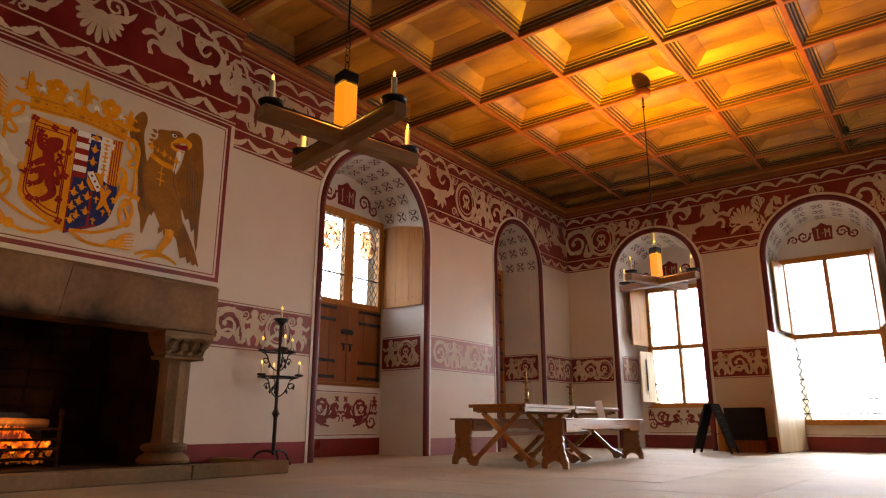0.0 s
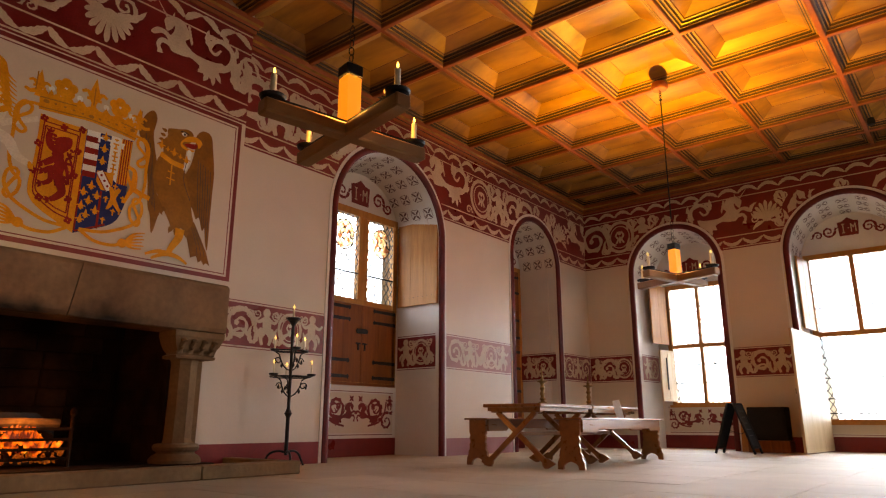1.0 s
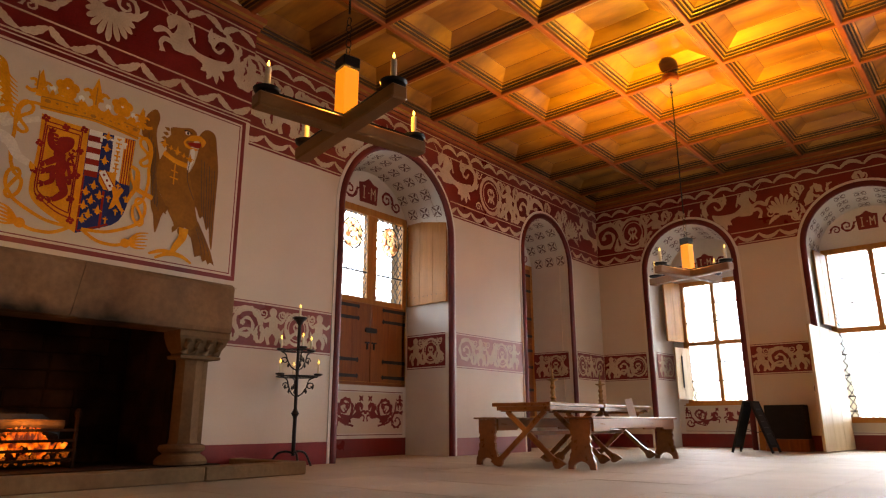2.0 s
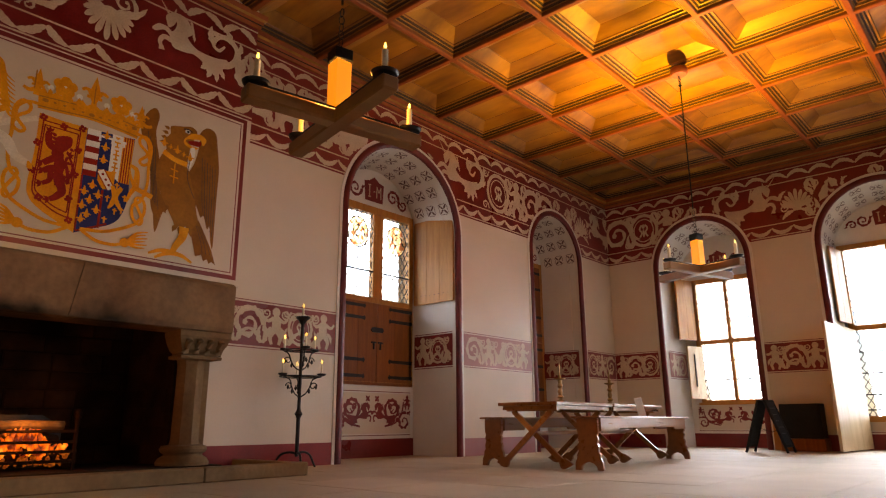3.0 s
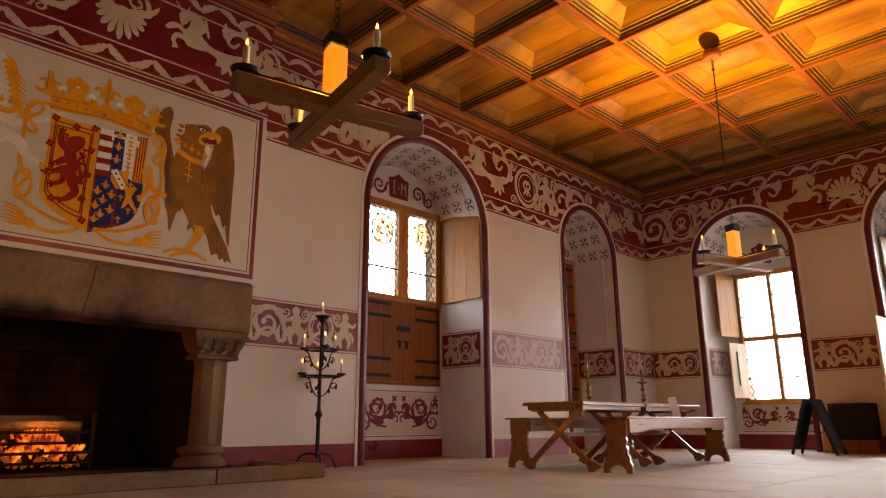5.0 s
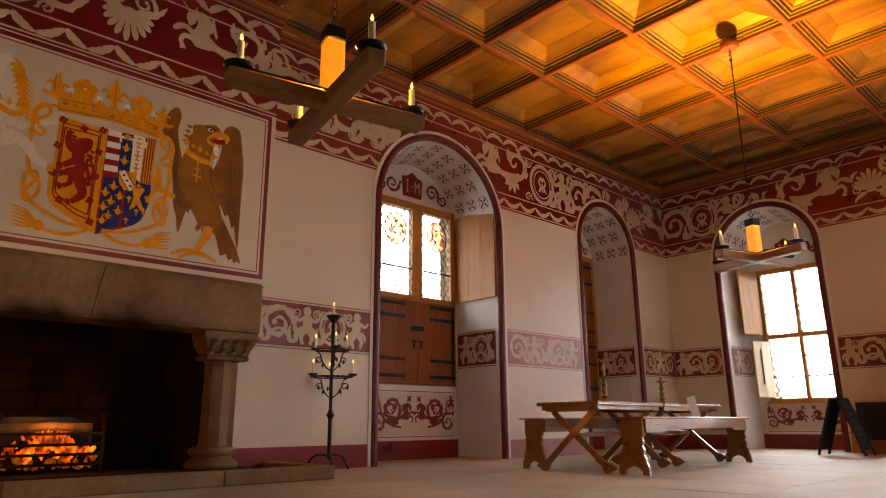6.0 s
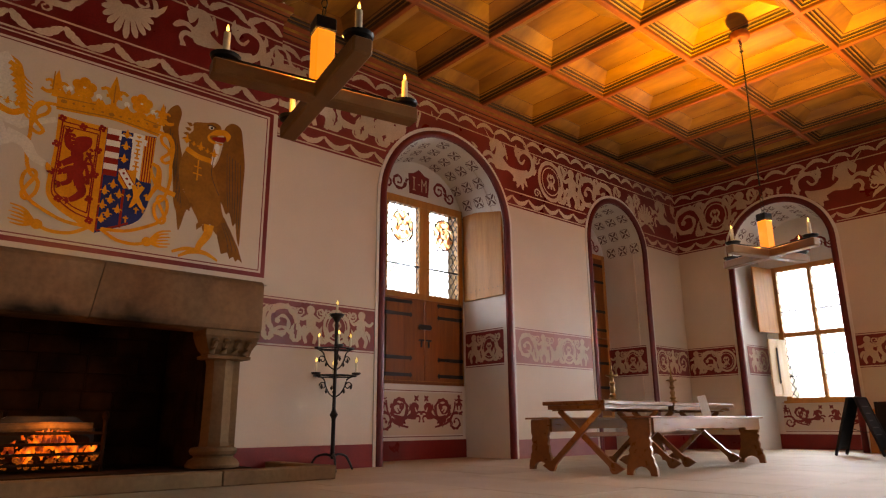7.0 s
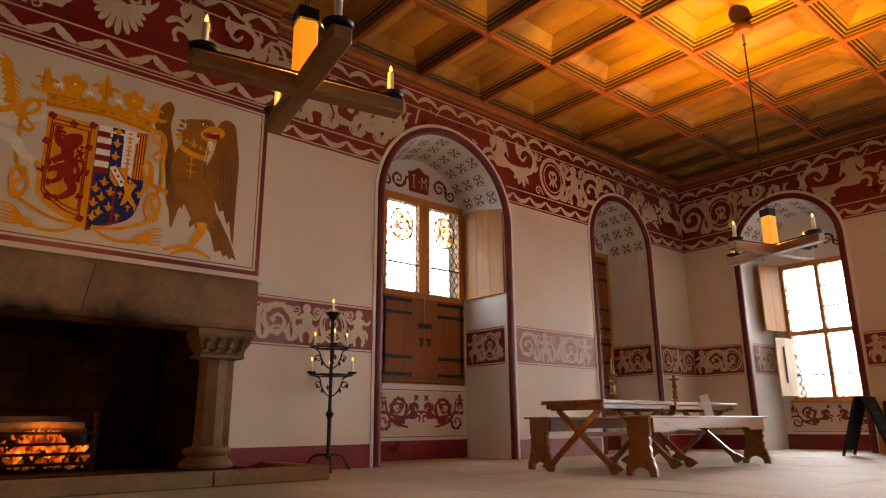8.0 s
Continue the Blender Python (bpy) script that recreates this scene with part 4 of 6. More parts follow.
for i, (a, u0, u1) in enumerate(((A1, 7.7, 9.45), (A3, -5.12, -3.5))):
    B = lambda u, v, d, a=a: a["to"](u, v, d - a["depth"])
    z0, z1 = .36, (1.0 if i == 0 else .86)
    c = (u0 + u1) / 2
    band(9 + i, B, u0, u1, [("horse", c - .20, -1), ("horse", c + .20, 1), ("flower", c - .10), ("flower", c + .10), ("branch", c - .62, -1), ("branch", c + .62, 1)], z0, z1, PLASTER, RED, .003, "cream painted panel with red beasts and scrolls")
band(11, lambda u, v, d: A4["to"](u, v, d - A4["depth"]), -1.95, -.3, [], .34, .5, PLASTER, RED, .003, "plain cream panel under the window sill")

# stencilled crosses on the vault soffits, cartouche on the back wall
for key, a in ARCHES.items():
    if key in ("a5", "a6", "a7"): continue
    to, c, r, s, (b0, b1), ba, dep = (a[k] for k in ("to", "c", "r", "s", "b", "ba", "depth"))
    bc, br = (b0 + b1) / 2, (b1 - b0) / 2
    bs = ba - br
    # motif coordinates: angle along the arch, fraction of depth
    def on_vault(q, w, d, c=c, r=r, s=s, bc=bc, br=br, bs=bs, dep=dep, to=to):
        ang, f = q / r, w / dep
        R = r - .005 - .004 - d
        fr, bk = (c - R * math.cos(ang), s + R * math.sin(ang)), (bc - (br - .004 - d) * math.cos(ang), bs + (br - .004 - d) * math.sin(ang))
        return to(fr[0] + (bk[0] - fr[0]) * f, fr[1] + (bk[1] - fr[1]) * f, -dep * f)
    ob = thing("vault_stencil", to(c, s + r - .05, -dep / 2), "dark red stencilled crosses on the white vault", "stencil", "vault stencils", "structure")
    off = Vector(ob.matrix_world.translation)
    base = (lambda q, w, d, f=on_vault, off=off: tuple(Vector(f(q, w, d)) - off))
    nq = max(6, int(math.pi * r / .33))
    for k in range(nq):
        for j in range(3):
            q, w = math.pi * r * (k + .5) / nq, .2 + .30 * j + (.0 if k % 2 else .12)
            if w > dep - .1: continue
            p = Paint(base, None, .001)
            for h in range(4):
                an, an2 = math.pi / 4 + math.pi / 2 * h, math.pi / 2 * h
                p.ribbon([(q + r0 * math.cos(an), w + r0 * math.sin(an)) for r0 in (.012, .05, .09, .128)], lambda t: .010 + .030 * math.sin(math.pi * min(1, t * .8 + .1)))
                c0, s0 = math.cos(an2), math.sin(an2)
                p.ribbon([(q + .105 * c0 - .06 * s0, w + .105 * s0 + .06 * c0), (q + .095 * c0, w + .095 * s0), (q + .105 * c0 + .06 * s0, w + .105 * s0 - .06 * c0)], lambda t: .011)
            p.done("cross", STENCIL, ob)
    B = lambda u, v, d, a=a: a["to"](u, v, d - a["depth"])
    cz = a["win"][3] + {"a1": .29, "a2": .24, "a3": .40, "a4": .47}[key]
    ks = 1.2 if key == "a1" else 1.0
    K = lambda pts: [(bc + (u - bc) * ks, cz + (v - cz) * ks) for u, v in pts]
    g = G().slab(K([(bc - .17, cz - .16), (bc + .17, cz - .16), (bc + .19, cz + .13), (bc + .1, cz + .15), (bc, cz + .22), (bc - .1, cz + .15), (bc - .19, cz + .13)]), B, .001, .004)
    ct = tagged(link("cartouche", g, RED), "dark red painted cartouche with the letters I and M", "cartouche", "painted cartouches", "structure")
    p = Paint(B, None, .006)
    for f in (-1, 1):
        p.scroll(bc + f * .36 * ks, cz - .03, .12 * ks, 0, f, 1.3, .36), p.scroll(bc + f * .56 * ks, cz - .09 * ks, .09 * ks, math.pi, f, 1.2, .4)
    p.done("scrollwork", RED, ct)
    p = Paint(B, None, .007)
    t = cz - .005
    for quad in ([(-.09, -.09), (-.09, .09)], [(-.115, .09), (-.065, .09)], [(-.115, -.09), (-.065, -.09)], [(-.012, 0), (.012, 0)], [(.05, -.09), (.05, .09)], [(.13, -.09), (.13, .09)], [(.05, .085), (.09, .0)], [(.09, .0), (.13, .085)]):
        p.ribbon([(bc + x * ks, t + y * ks) for x, y in quad], lambda t: .02)
    p.done("letter", CREAM, ct)

# ---- heraldic painting over the fire ----
PY0, PY1, PZ0, PZ1 = 1.45, 5.15, 2.13, 4.16
arms = setting("heraldic_painting", G().slab([(PY0, PZ0), (PY1, PZ0), (PY1, PZ1), (PY0, PZ1)], on_breast, .0005, .003), PLASTER, "painted royal arms with crown, shield, eagle and unicorn on plaster", "wall painting")
for name, e, w in (("border", .03, .05), ("inner_line", .085, .012)):
    p = Paint(on_breast, None, .004)
    a, b, c, d = PY0 + e, PY1 - e, PZ0 + e, PZ1 - e
    for q in ([(a - w / 2, c), (b + w / 2, c)], [(a - w / 2, d), (b + w / 2, d)], [(a, c + w / 2), (a, d - w / 2)], [(b, c + w / 2), (b, d - w / 2)]): p.ribbon(q, lambda t: w)
    p.done(name, RED, arms)
SC = 3.345
# shield of two halves with a pointed foot
p = Paint(on_breast, None, .005)
p.poly(smooth_line([(2.90, 3.455), (2.905, 3.05), (2.885, 2.72), (2.92, 2.59), (3.02, 2.50), (3.17, 2.42), (SC, 2.335)], 30) + [(SC, 3.445), (3.12, 3.44)])
p.done("shield_gold_half", GOLD, arms)
p = Paint(on_breast, None, .005)
p.poly(smooth_line([(3.825, 3.475), (3.815, 3.1), (3.82, 2.80), (3.77, 2.60), (3.69, 2.50), (3.53, 2.42), (SC, 2.335)], 30) + [(SC, 3.445), (3.58, 3.455)])
p.done("shield_quartered_half", BLUE, arms)


def fleur(p, u, v, s, mi=0):
    p.leaf(u, v - .3 * s, math.pi / 2, .9 * s, .3 * s, 1, mi)
    for f in (-1, 1): p.ribbon(smooth_line([(u, v - .2 * s), (u + f * .2 * s, v + .12 * s), (u + f * .38 * s, v + .05 * s)], 6), lambda t: .17 * s * (1 - .5 * t), mi)
    p.ribbon([(u - .22 * s, v - .1 * s), (u + .22 * s, v - .1 * s)], lambda t: .1 * s, mi)


p = Paint(on_breast, None, .006)
for k in (1.0, .90):
    o = [(3.115 + (a - 3.115) * k, 2.96 + (b - 2.96) * k) for a, b in [(3.285, 3.39), (2.945, 3.39)] + smooth_line([(2.94, 2.95), (2.935, 2.68), (3.0, 2.60), (3.14, 2.51), (3.275, 2.47)], 16)]
    for a, b in zip(o, o[1:] + o[:1]): p.ribbon([a, b], lambda t: .013)
for a, b in ((2.94, 3.42), (3.13, 3.385), (3.30, 3.42), (2.92, 3.15), (3.285, 3.18), (2.91, 2.87), (3.285, 2.92), (3.0, 2.61), (3.26, 2.66), (3.285, 2.45)):
    for k in range(4): p.disc(a + .022 * math.cos(1.57 * k + .4), b + .022 * math.sin(1.57 * k + .4), .019, 0, 1.0, 8)
p.done("tressure", SCARLET, arms, "red double border with fleurs")
# rampant lion with raised paws, tufts and a looped tail
p = Paint(on_breast, None, .007)
L = lambda w, *q: p.ribbon(smooth_line(q, 20), w)
L(lambda t: .115 - .035 * t + .010 * math.sin(25 * t), (3.15, 3.20), (3.105, 3.11), (3.135, 3.0), (3.14, 2.88), (3.155, 2.77))
p.blob([(3.07, 3.24), (3.13, 3.285), (3.21, 3.29), (3.225, 3.23), (3.20, 3.17), (3.09, 3.13)])
L(lambda t: .075 - .02 * t, (3.11, 3.12), (3.03, 3.16), (3.005, 3.24), (3.01, 3.29))
L(lambda t: .075 - .02 * t, (3.10, 3.05), (3.04, 3.0), (2.99, 2.96))
L(lambda t: .095 - .045 * t, (3.13, 2.93), (3.06, 2.92), (3.0, 2.88))
L(lambda t: .06 - .02 * t, (3.06, 2.92), (3.07, 2.81), (3.005, 2.755))
L(lambda t: .095 - .05 * t, (3.15, 2.82), (3.19, 2.72), (3.14, 2.65), (3.09, 2.615))
L(lambda t: .028 - .006 * math.cos(9 * t), (3.15, 2.93), (3.20, 2.84), (3.235, 2.81), (3.21, 2.94), (3.185, 3.02), (3.205, 3.08), (3.24, 3.03), (3.26, 2.95), (3.235, 2.87))
for a, b, g in ((3.01, 3.29, 1.6), (2.985, 2.955, 3.4), (3.0, 2.88, 3.2), (3.0, 2.755, 3.4), (3.085, 2.615, 3.5), (3.205, 3.09, 1.2)):
    for k in (-1, 0, 1): p.leaf(a, b, g + .75 * k, .055, .026, 1)
for k in range(7): p.leaf(3.075 + .006 * k, 3.26 - .035 * k, 2.7 + .12 * k, .06, .032, 1)
for k in range(5): p.leaf(3.205 - .006 * k, 3.17 - .075 * k, -.5 + .1 * k, .05, .03, 1)
p.done("lion", SCARLET, arms, "deep red rampant lion")
# quarters: bars, lily strip, crosses, pales
p = Paint(on_breast, None, .0065)
for k in range(8): p.poly([(3.35, 3.445 - .063 * k), (3.48, 3.452 - .063 * k), (3.48, 3.452 - .063 * (k + 1)), (3.35, 3.445 - .063 * (k + 1))], 1 - k % 2)
p.done("red_white_bars", [SCARLET, WHITE], arms)
p = Paint(on_breast, None, .0065)
p.poly([(3.595, 3.04), (3.70, 2.96), (3.71, 3.462), (3.595, 3.46)], 0)
for k in range(9): p.ribbon([(3.708 + .0125 * k, 2.955), (3.714 + .0125 * k, 3.466)], lambda t: .0125, 1 + k % 2)
for z in (3.38, 3.24, 3.10):
    for a, b in (((3.652, z - .05), (3.652, z + .05)), ((3.62, z), (3.684, z)), ((3.63, z + .05), (3.674, z + .05)), ((3.63, z - .05), (3.674, z - .05))): p.ribbon([a, b], lambda t: .018, 1)
p.ribbon([(3.46, 3.40), (3.74, 3.40)], lambda t: .022, 0)
for u in (3.475, 3.60, 3.72): p.ribbon([(u, 3.40), (u, 3.345)], lambda t: .022, 0)
p.ribbon([(3.562, 2.83), (3.562, 2.43)], lambda t: .024, 2), p.ribbon([(3.36, 2.36), (3.53, 2.435), (3.64, 2.49)], lambda t: .02, 2), p.ribbon([(3.352, 2.94), (3.352, 2.36)], lambda t: .018, 2)
p.done("quarterings", [WHITE, GOLD, SCARLET], arms)
p = Paint(on_breast, None, .007)
for u, v in ((3.46, 2.85), (3.45, 2.69), (3.44, 2.54), (3.525, 2.76), (3.525, 2.60), (3.39, 2.77), (3.385, 2.62), (3.39, 2.48), (3.535, 3.41), (3.535, 3.28), (3.53, 3.14)): fleur(p, u, v, .115)
# two curved fish and small crosses
for f, u in ((1, 3.65), (-1, 3.745)): p.ribbon(smooth_line([(u, 2.90), (u + .045 * f - .01, 2.79), (u + .01 * f, 2.70), (u - .02 * f, 2.65)], 14), lambda t: .055 * math.sin(math.pi * min(1, .25 + .7 * t)))
for u, v in ((3.695, 2.91), (3.785, 2.80), (3.70, 2.64), (3.61, 2.53), (3.615, 2.76), (3.765, 2.66)): p.ribbon([(u, v - .04), (u, v + .03)], lambda t: .016), p.ribbon([(u - .025, v + .008), (u + .025, v + .008)], lambda t: .016)
p.done("gold_lilies", GOLD, arms)
p = Paint(on_breast, None, .0085)
p.poly([(3.495, 3.04), (3.665, 3.05), (3.665, 2.92), (3.62, 2.855), (3.56, 2.84), (3.50, 2.92)], 0)
p.ribbon([(3.52, 3.035), (3.64, 2.86)], lambda t: .065, 1)
for k in range(3): p.disc(3.545 + .035 * k, 3.0 - .051 * k, .014, 2, 1, 8)
for e in (-1, 1): p.ribbon([(3.52 + .034 * e, 3.035 + .02 * e), (3.64 + .034 * e, 2.86 + .02 * e)], lambda t: .008, 2)
p.done("inescutcheon", [GOLD, WHITE, SCARLET], arms)
# crown
p = Paint(on_breast, None, .006)
rim = lambda o: smooth_line([(2.87, 3.52 + o), (3.12, 3.54 + o), (3.37, 3.56 + o), (3.62, 3.54 + o), (3.85, 3.51 + o)], 24)
p.ribbon(rim(.05), lambda t: .15)
for u, z, s in ((2.85, 3.75, .26), (3.09, 3.77, .20), (3.37, 3.82, .34), (3.64, 3.77, .20), (3.86, 3.74, .22)):
    if s != .20: fleur(p, u, z, s)
    else:
        for k in range(5): p.disc(u + .065 * math.cos(1.26 * k + 1.57), z + .03 + .06 * math.sin(1.26 * k + 1.57), .052)
    p.ribbon([(u, 3.62), (u, z)], lambda t: .07 - .03 * t)
    for f in (-1, 1): p.ribbon(smooth_line([(u + f * .02, 3.68), (u + f * .07, 3.655), (u + f * .125, 3.675)], 8), lambda t: .05 - .02 * t)
for k in range(4): p.leaf(2.96 + .27 * k, 3.63, math.pi / 2, .1, .05, 2)
for k in range(9): p.leaf(2.90 + .12 * k, 3.645, math.pi / 2, .075, .07, 1)
p.done("crown", GOLD, arms, "golden open crown with fleurons")
p = Paint(on_breast, None, .008)
for o in (.0, .105): p.ribbon(rim(o), lambda t: .012)
for k in range(11): p.disc(2.93 + .087 * k, 3.595 + .004 * math.sin(k), .014 if k % 5 else .028, 0, .7)
for u, z in ((3.37, 3.80), (2.82, 3.76), (3.88, 3.73)): p.ribbon([(u, z - .08), (u, z + .12)], lambda t: .012)
p.done("crown_shading", GOLD_D, arms)
p = Paint(on_breast, None, .007)
for k in range(4): p.disc(2.96 + .27 * k, 3.745, .03)
for u in (3.09, 3.64): p.disc(u, 3.81, .022)
p.done("pearls", WHITE, arms)
# knotted cords and tassels
p = Paint(on_breast, None, .0055)
for f in (-1, 1):
    M = lambda *q: smooth_line([(SC + f * a, b) for a, b in q], 44)
    cord = lambda t: .034
    # a looped knot at the crown and another beside the shield
    p.ribbon(M((.42, 3.54), (.56, 3.53), (.64, 3.44), (.62, 3.33), (.55, 3.25), (.59, 3.21), (.655, 3.26), (.62, 3.36), (.54, 3.43), (.53, 3.50), (.60, 3.53), (.66, 3.42), (.65, 3.20), (.66, 3.05), (.64, 2.90)), cord)
    p.ribbon(M((.64, 2.90), (.60, 2.80), (.53, 2.74), (.54, 2.62), (.61, 2.55), (.645, 2.60), (.60, 2.70), (.55, 2.79), (.58, 2.84), (.645, 2.80), (.655, 2.68), (.60, 2.58), (.55, 2.53), (.42, 2.46), (.26, 2.40), (.05, 2.385)), cord)
    p.ribbon(M((.05, 2.385), (.20, 2.30), (.36, 2.285), (.46, 2.31)), cord)
    p.disc(SC + f * .49, 2.33, .05)
    for k in range(6): p.ribbon(smooth_line([(SC + f * .51, 2.335), (SC + f * .60, 2.30 + .03 * k), (SC + f * (.70 + .02 * (k % 2)), 2.31 + .035 * k)], 8), lambda t: .034 * (1.1 - .8 * t))
p.done("knotted_cord", GOLD, arms, "golden knotted cord with tassels")
# eagle supporter: raised wing behind, body with head, folded wing and tail
V = lambda *q: smooth_line(q, 22)
p = Paint(on_breast, None, .006)
p.blob([(4.01, 3.91), (4.06, 3.83), (4.04, 3.65), (4.07, 3.48), (4.11, 3.31), (4.10, 3.11), (4.15, 2.97), (4.25, 2.80), (4.20, 2.74), (4.14, 2.51), (4.10, 2.70), (4.06, 2.82), (4.02, 3.16), (3.95, 3.47), (3.88, 3.58), (3.88, 3.70), (3.93, 3.84)], 1)
p.poly([(4.57, 2.78), (4.63, 2.74), (4.72, 2.59), (4.81, 2.43), (4.87, 2.27), (4.82, 2.30), (4.79, 2.27), (4.76, 2.32), (4.72, 2.29), (4.69, 2.36), (4.62, 2.33), (4.58, 2.46), (4.53, 2.62)], 1)
p.blob([(4.55, 3.79), (4.63, 3.88), (4.74, 3.85), (4.78, 3.68), (4.82, 3.41), (4.82, 3.13), (4.82, 2.81), (4.82, 2.46), (4.785, 2.54), (4.76, 2.70), (4.73, 2.67), (4.68, 2.81), (4.64, 2.79), (4.59, 2.89), (4.53, 2.97), (4.45, 3.09), (4.43, 3.22), (4.50, 3.38), (4.54, 3.55), (4.55, 3.69)], 1)
p.blob([(4.20, 3.76), (4.33, 3.80), (4.44, 3.83), (4.51, 3.79), (4.49, 3.70), (4.45, 3.60), (4.44, 3.49), (4.43, 3.37), (4.48, 3.23), (4.55, 3.0), (4.59, 2.83), (4.61, 2.73), (4.53, 2.61), (4.47, 2.64), (4.43, 2.59), (4.40, 2.63), (4.36, 2.58), (4.33, 2.67), (4.25, 2.80), (4.14, 2.99), (4.09, 3.11), (4.09, 3.26), (4.12, 3.38), (4.17, 3.48), (4.14, 3.58), (4.20, 3.67)], 0)
for k in range(4): p.leaf(4.19 - .012 * k, 3.72 - .055 * k, math.pi - .3 + .15 * k, .07, .04, 1, 0)
for k in range(4): p.leaf(4.36 + .055 * k, 2.64 - .004 * k, -1.9 + .2 * k, .09, .05, 1, 0)
for k in range(3): p.leaf(4.22 - .02 * k, 2.83 - .03 * k, -.5 - .5 * k, .07, .04, 1, 1)
p.done("eagle", [BROWN, BROWN_W], arms, "brown crowned eagle with folded wings")
p = Paint(on_breast, None, .008)
for k in range(6):
    p.ribbon(V((4.60 + .033 * k, 3.5 - .02 * k), (4.635 + .03 * k, 3.05), (4.66 + .026 * k, 2.86 - .055 * k)), lambda t: .007)
    if k < 4: p.ribbon(V((3.95 + .03 * k, 3.62 - .05 * k), (4.03 + .018 * k, 3.2 - .03 * k), (4.08 + .022 * k, 2.85 - .03 * k)), lambda t: .006)
    if k < 3: p.ribbon(V((4.60 + .02 * k, 2.68), (4.67 + .035 * k, 2.50), (4.70 + .045 * k, 2.37)), lambda t: .006)
p.ribbon(V((4.45, 3.42), (4.44, 3.2), (4.54, 2.98)), lambda t: .008)
p.done("feather_lines", BROWN_D, arms)
p = Paint(on_breast, None, .009)
p.blob([(4.46, 3.75), (4.56, 3.77), (4.63, 3.72), (4.59, 3.64), (4.56, 3.70), (4.48, 3.685), (4.40, 3.665), (4.39, 3.63), (4.45, 3.60), (4.54, 3.60), (4.50, 3.57), (4.39, 3.585), (4.36, 3.64), (4.40, 3.70)])
p.ribbon(V((4.14, 3.44), (4.28, 3.38), (4.44, 3.36)), lambda t: .06)
for k in range(5): fleur(p, 4.14 + .078 * k, 3.53 - .022 * k, .12 if k % 2 == 0 else .07)
p.ribbon([(4.285, 3.34), (4.285, 3.10)], lambda t: .016), p.ribbon([(4.245, 3.26), (4.325, 3.25)], lambda t: .016), p.ribbon([(4.235, 3.18), (4.335, 3.17)], lambda t: .016)
# standing leg with spread talons, and the foot that holds the shield
p.ribbon(V((4.46, 2.63), (4.45, 2.52), (4.38, 2.40), (4.34, 2.31)), lambda t: .115 - .065 * t)
for a, b in ((4.09, 2.27), (4.16, 2.235), (4.58, 2.245)): p.ribbon(V((4.36, 2.32), ((a + 4.36) / 2, b + .055), (a, b)), lambda t: .06 - .035 * t)
p.ribbon(V((4.07, 2.88), (3.96, 2.91), (3.87, 2.94)), lambda t: .055)
p.ribbon(V((3.88, 2.93), (3.885, 3.05), (3.87, 3.14), (3.80, 3.17)), lambda t: .075 - .04 * t)
p.ribbon(V((3.87, 2.95), (3.82, 3.04), (3.80, 3.12)), lambda t: .05 - .03 * t)
p.ribbon(V((3.87, 2.93), (3.83, 2.85), (3.80, 2.76)), lambda t: .055 - .03 * t)
p.done("gilt_details", GOLD, arms, "ochre beak, collar, legs and claws")
p = Paint(on_breast, None, .011)
p.blob([(4.41, 3.64), (4.49, 3.67), (4.57, 3.68), (4.55, 3.62), (4.46, 3.61)], 0)
p.disc(4.395, 3.755, .030, 1, .7), p.disc(4.40, 3.755, .016, 2)
p.ribbon(V((4.35, 3.775), (4.40, 3.785), (4.45, 3.765)), lambda t: .012, 2)
p.blob([(4.455, 3.57), (4.50, 3.575), (4.505, 3.49), (4.48, 3.39), (4.46, 3.325), (4.425, 3.33), (4.44, 3.42)], 1)
p.done("eye_and_tongue", [SCARLET, WHITE, BLACK], arms)
# unicorn supporter, rearing beside the cord
p = Paint(on_breast, None, .0052)
p.ribbon(V((2.58, 3.24), (2.74, 3.32), (2.89, 3.39)), lambda t: .07 - .02 * t)
p.ribbon(V((1.95, 2.5), (2.05, 2.9), (2.25, 3.1), (2.48, 3.22)), lambda t: .48 - .12 * t)
p.ribbon(V((2.46, 3.25), (2.50, 3.45), (2.46, 3.68), (2.32, 3.88)), lambda t: .26 - .03 * t)
p.ribbon(V((2.34, 3.86), (2.22, 3.78), (2.10, 3.64)), lambda t: .18 - .07 * t)
p.ribbon(V((2.50, 3.14), (2.66, 3.09), (2.75, 2.97), (2.88, 2.91)), lambda t: .13 - .07 * t)
p.ribbon(V((1.9, 2.7), (2.0, 2.5), (1.95, 2.28)), lambda t: .26 - .14 * t)
p.done("unicorn", BIB, arms, "cream unicorn with golden mane")
p = Paint(on_breast, None, .0075)
for k in range(9): p.ribbon(V((2.42 + .018 * k, 3.90 - .055 * k), (2.52 + .012 * k, 3.85 - .055 * k), (2.57 + .010 * k, 3.74 - .05 * k), (2.65 + .008 * k, 3.68 - .045 * k)), lambda t: .05 - .042 * t)
p.ribbon(V((2.38, 3.40), (2.52, 3.35), (2.64, 3.42)), lambda t: .06)
for k in range(4): fleur(p, 2.40 + .075 * k, 3.46 - .02 * math.sin(k), .09)
p.blob([(2.86, 2.94), (2.90, 2.91), (2.905, 2.87), (2.86, 2.87)])
p.done("mane_and_collar", GOLD, arms)

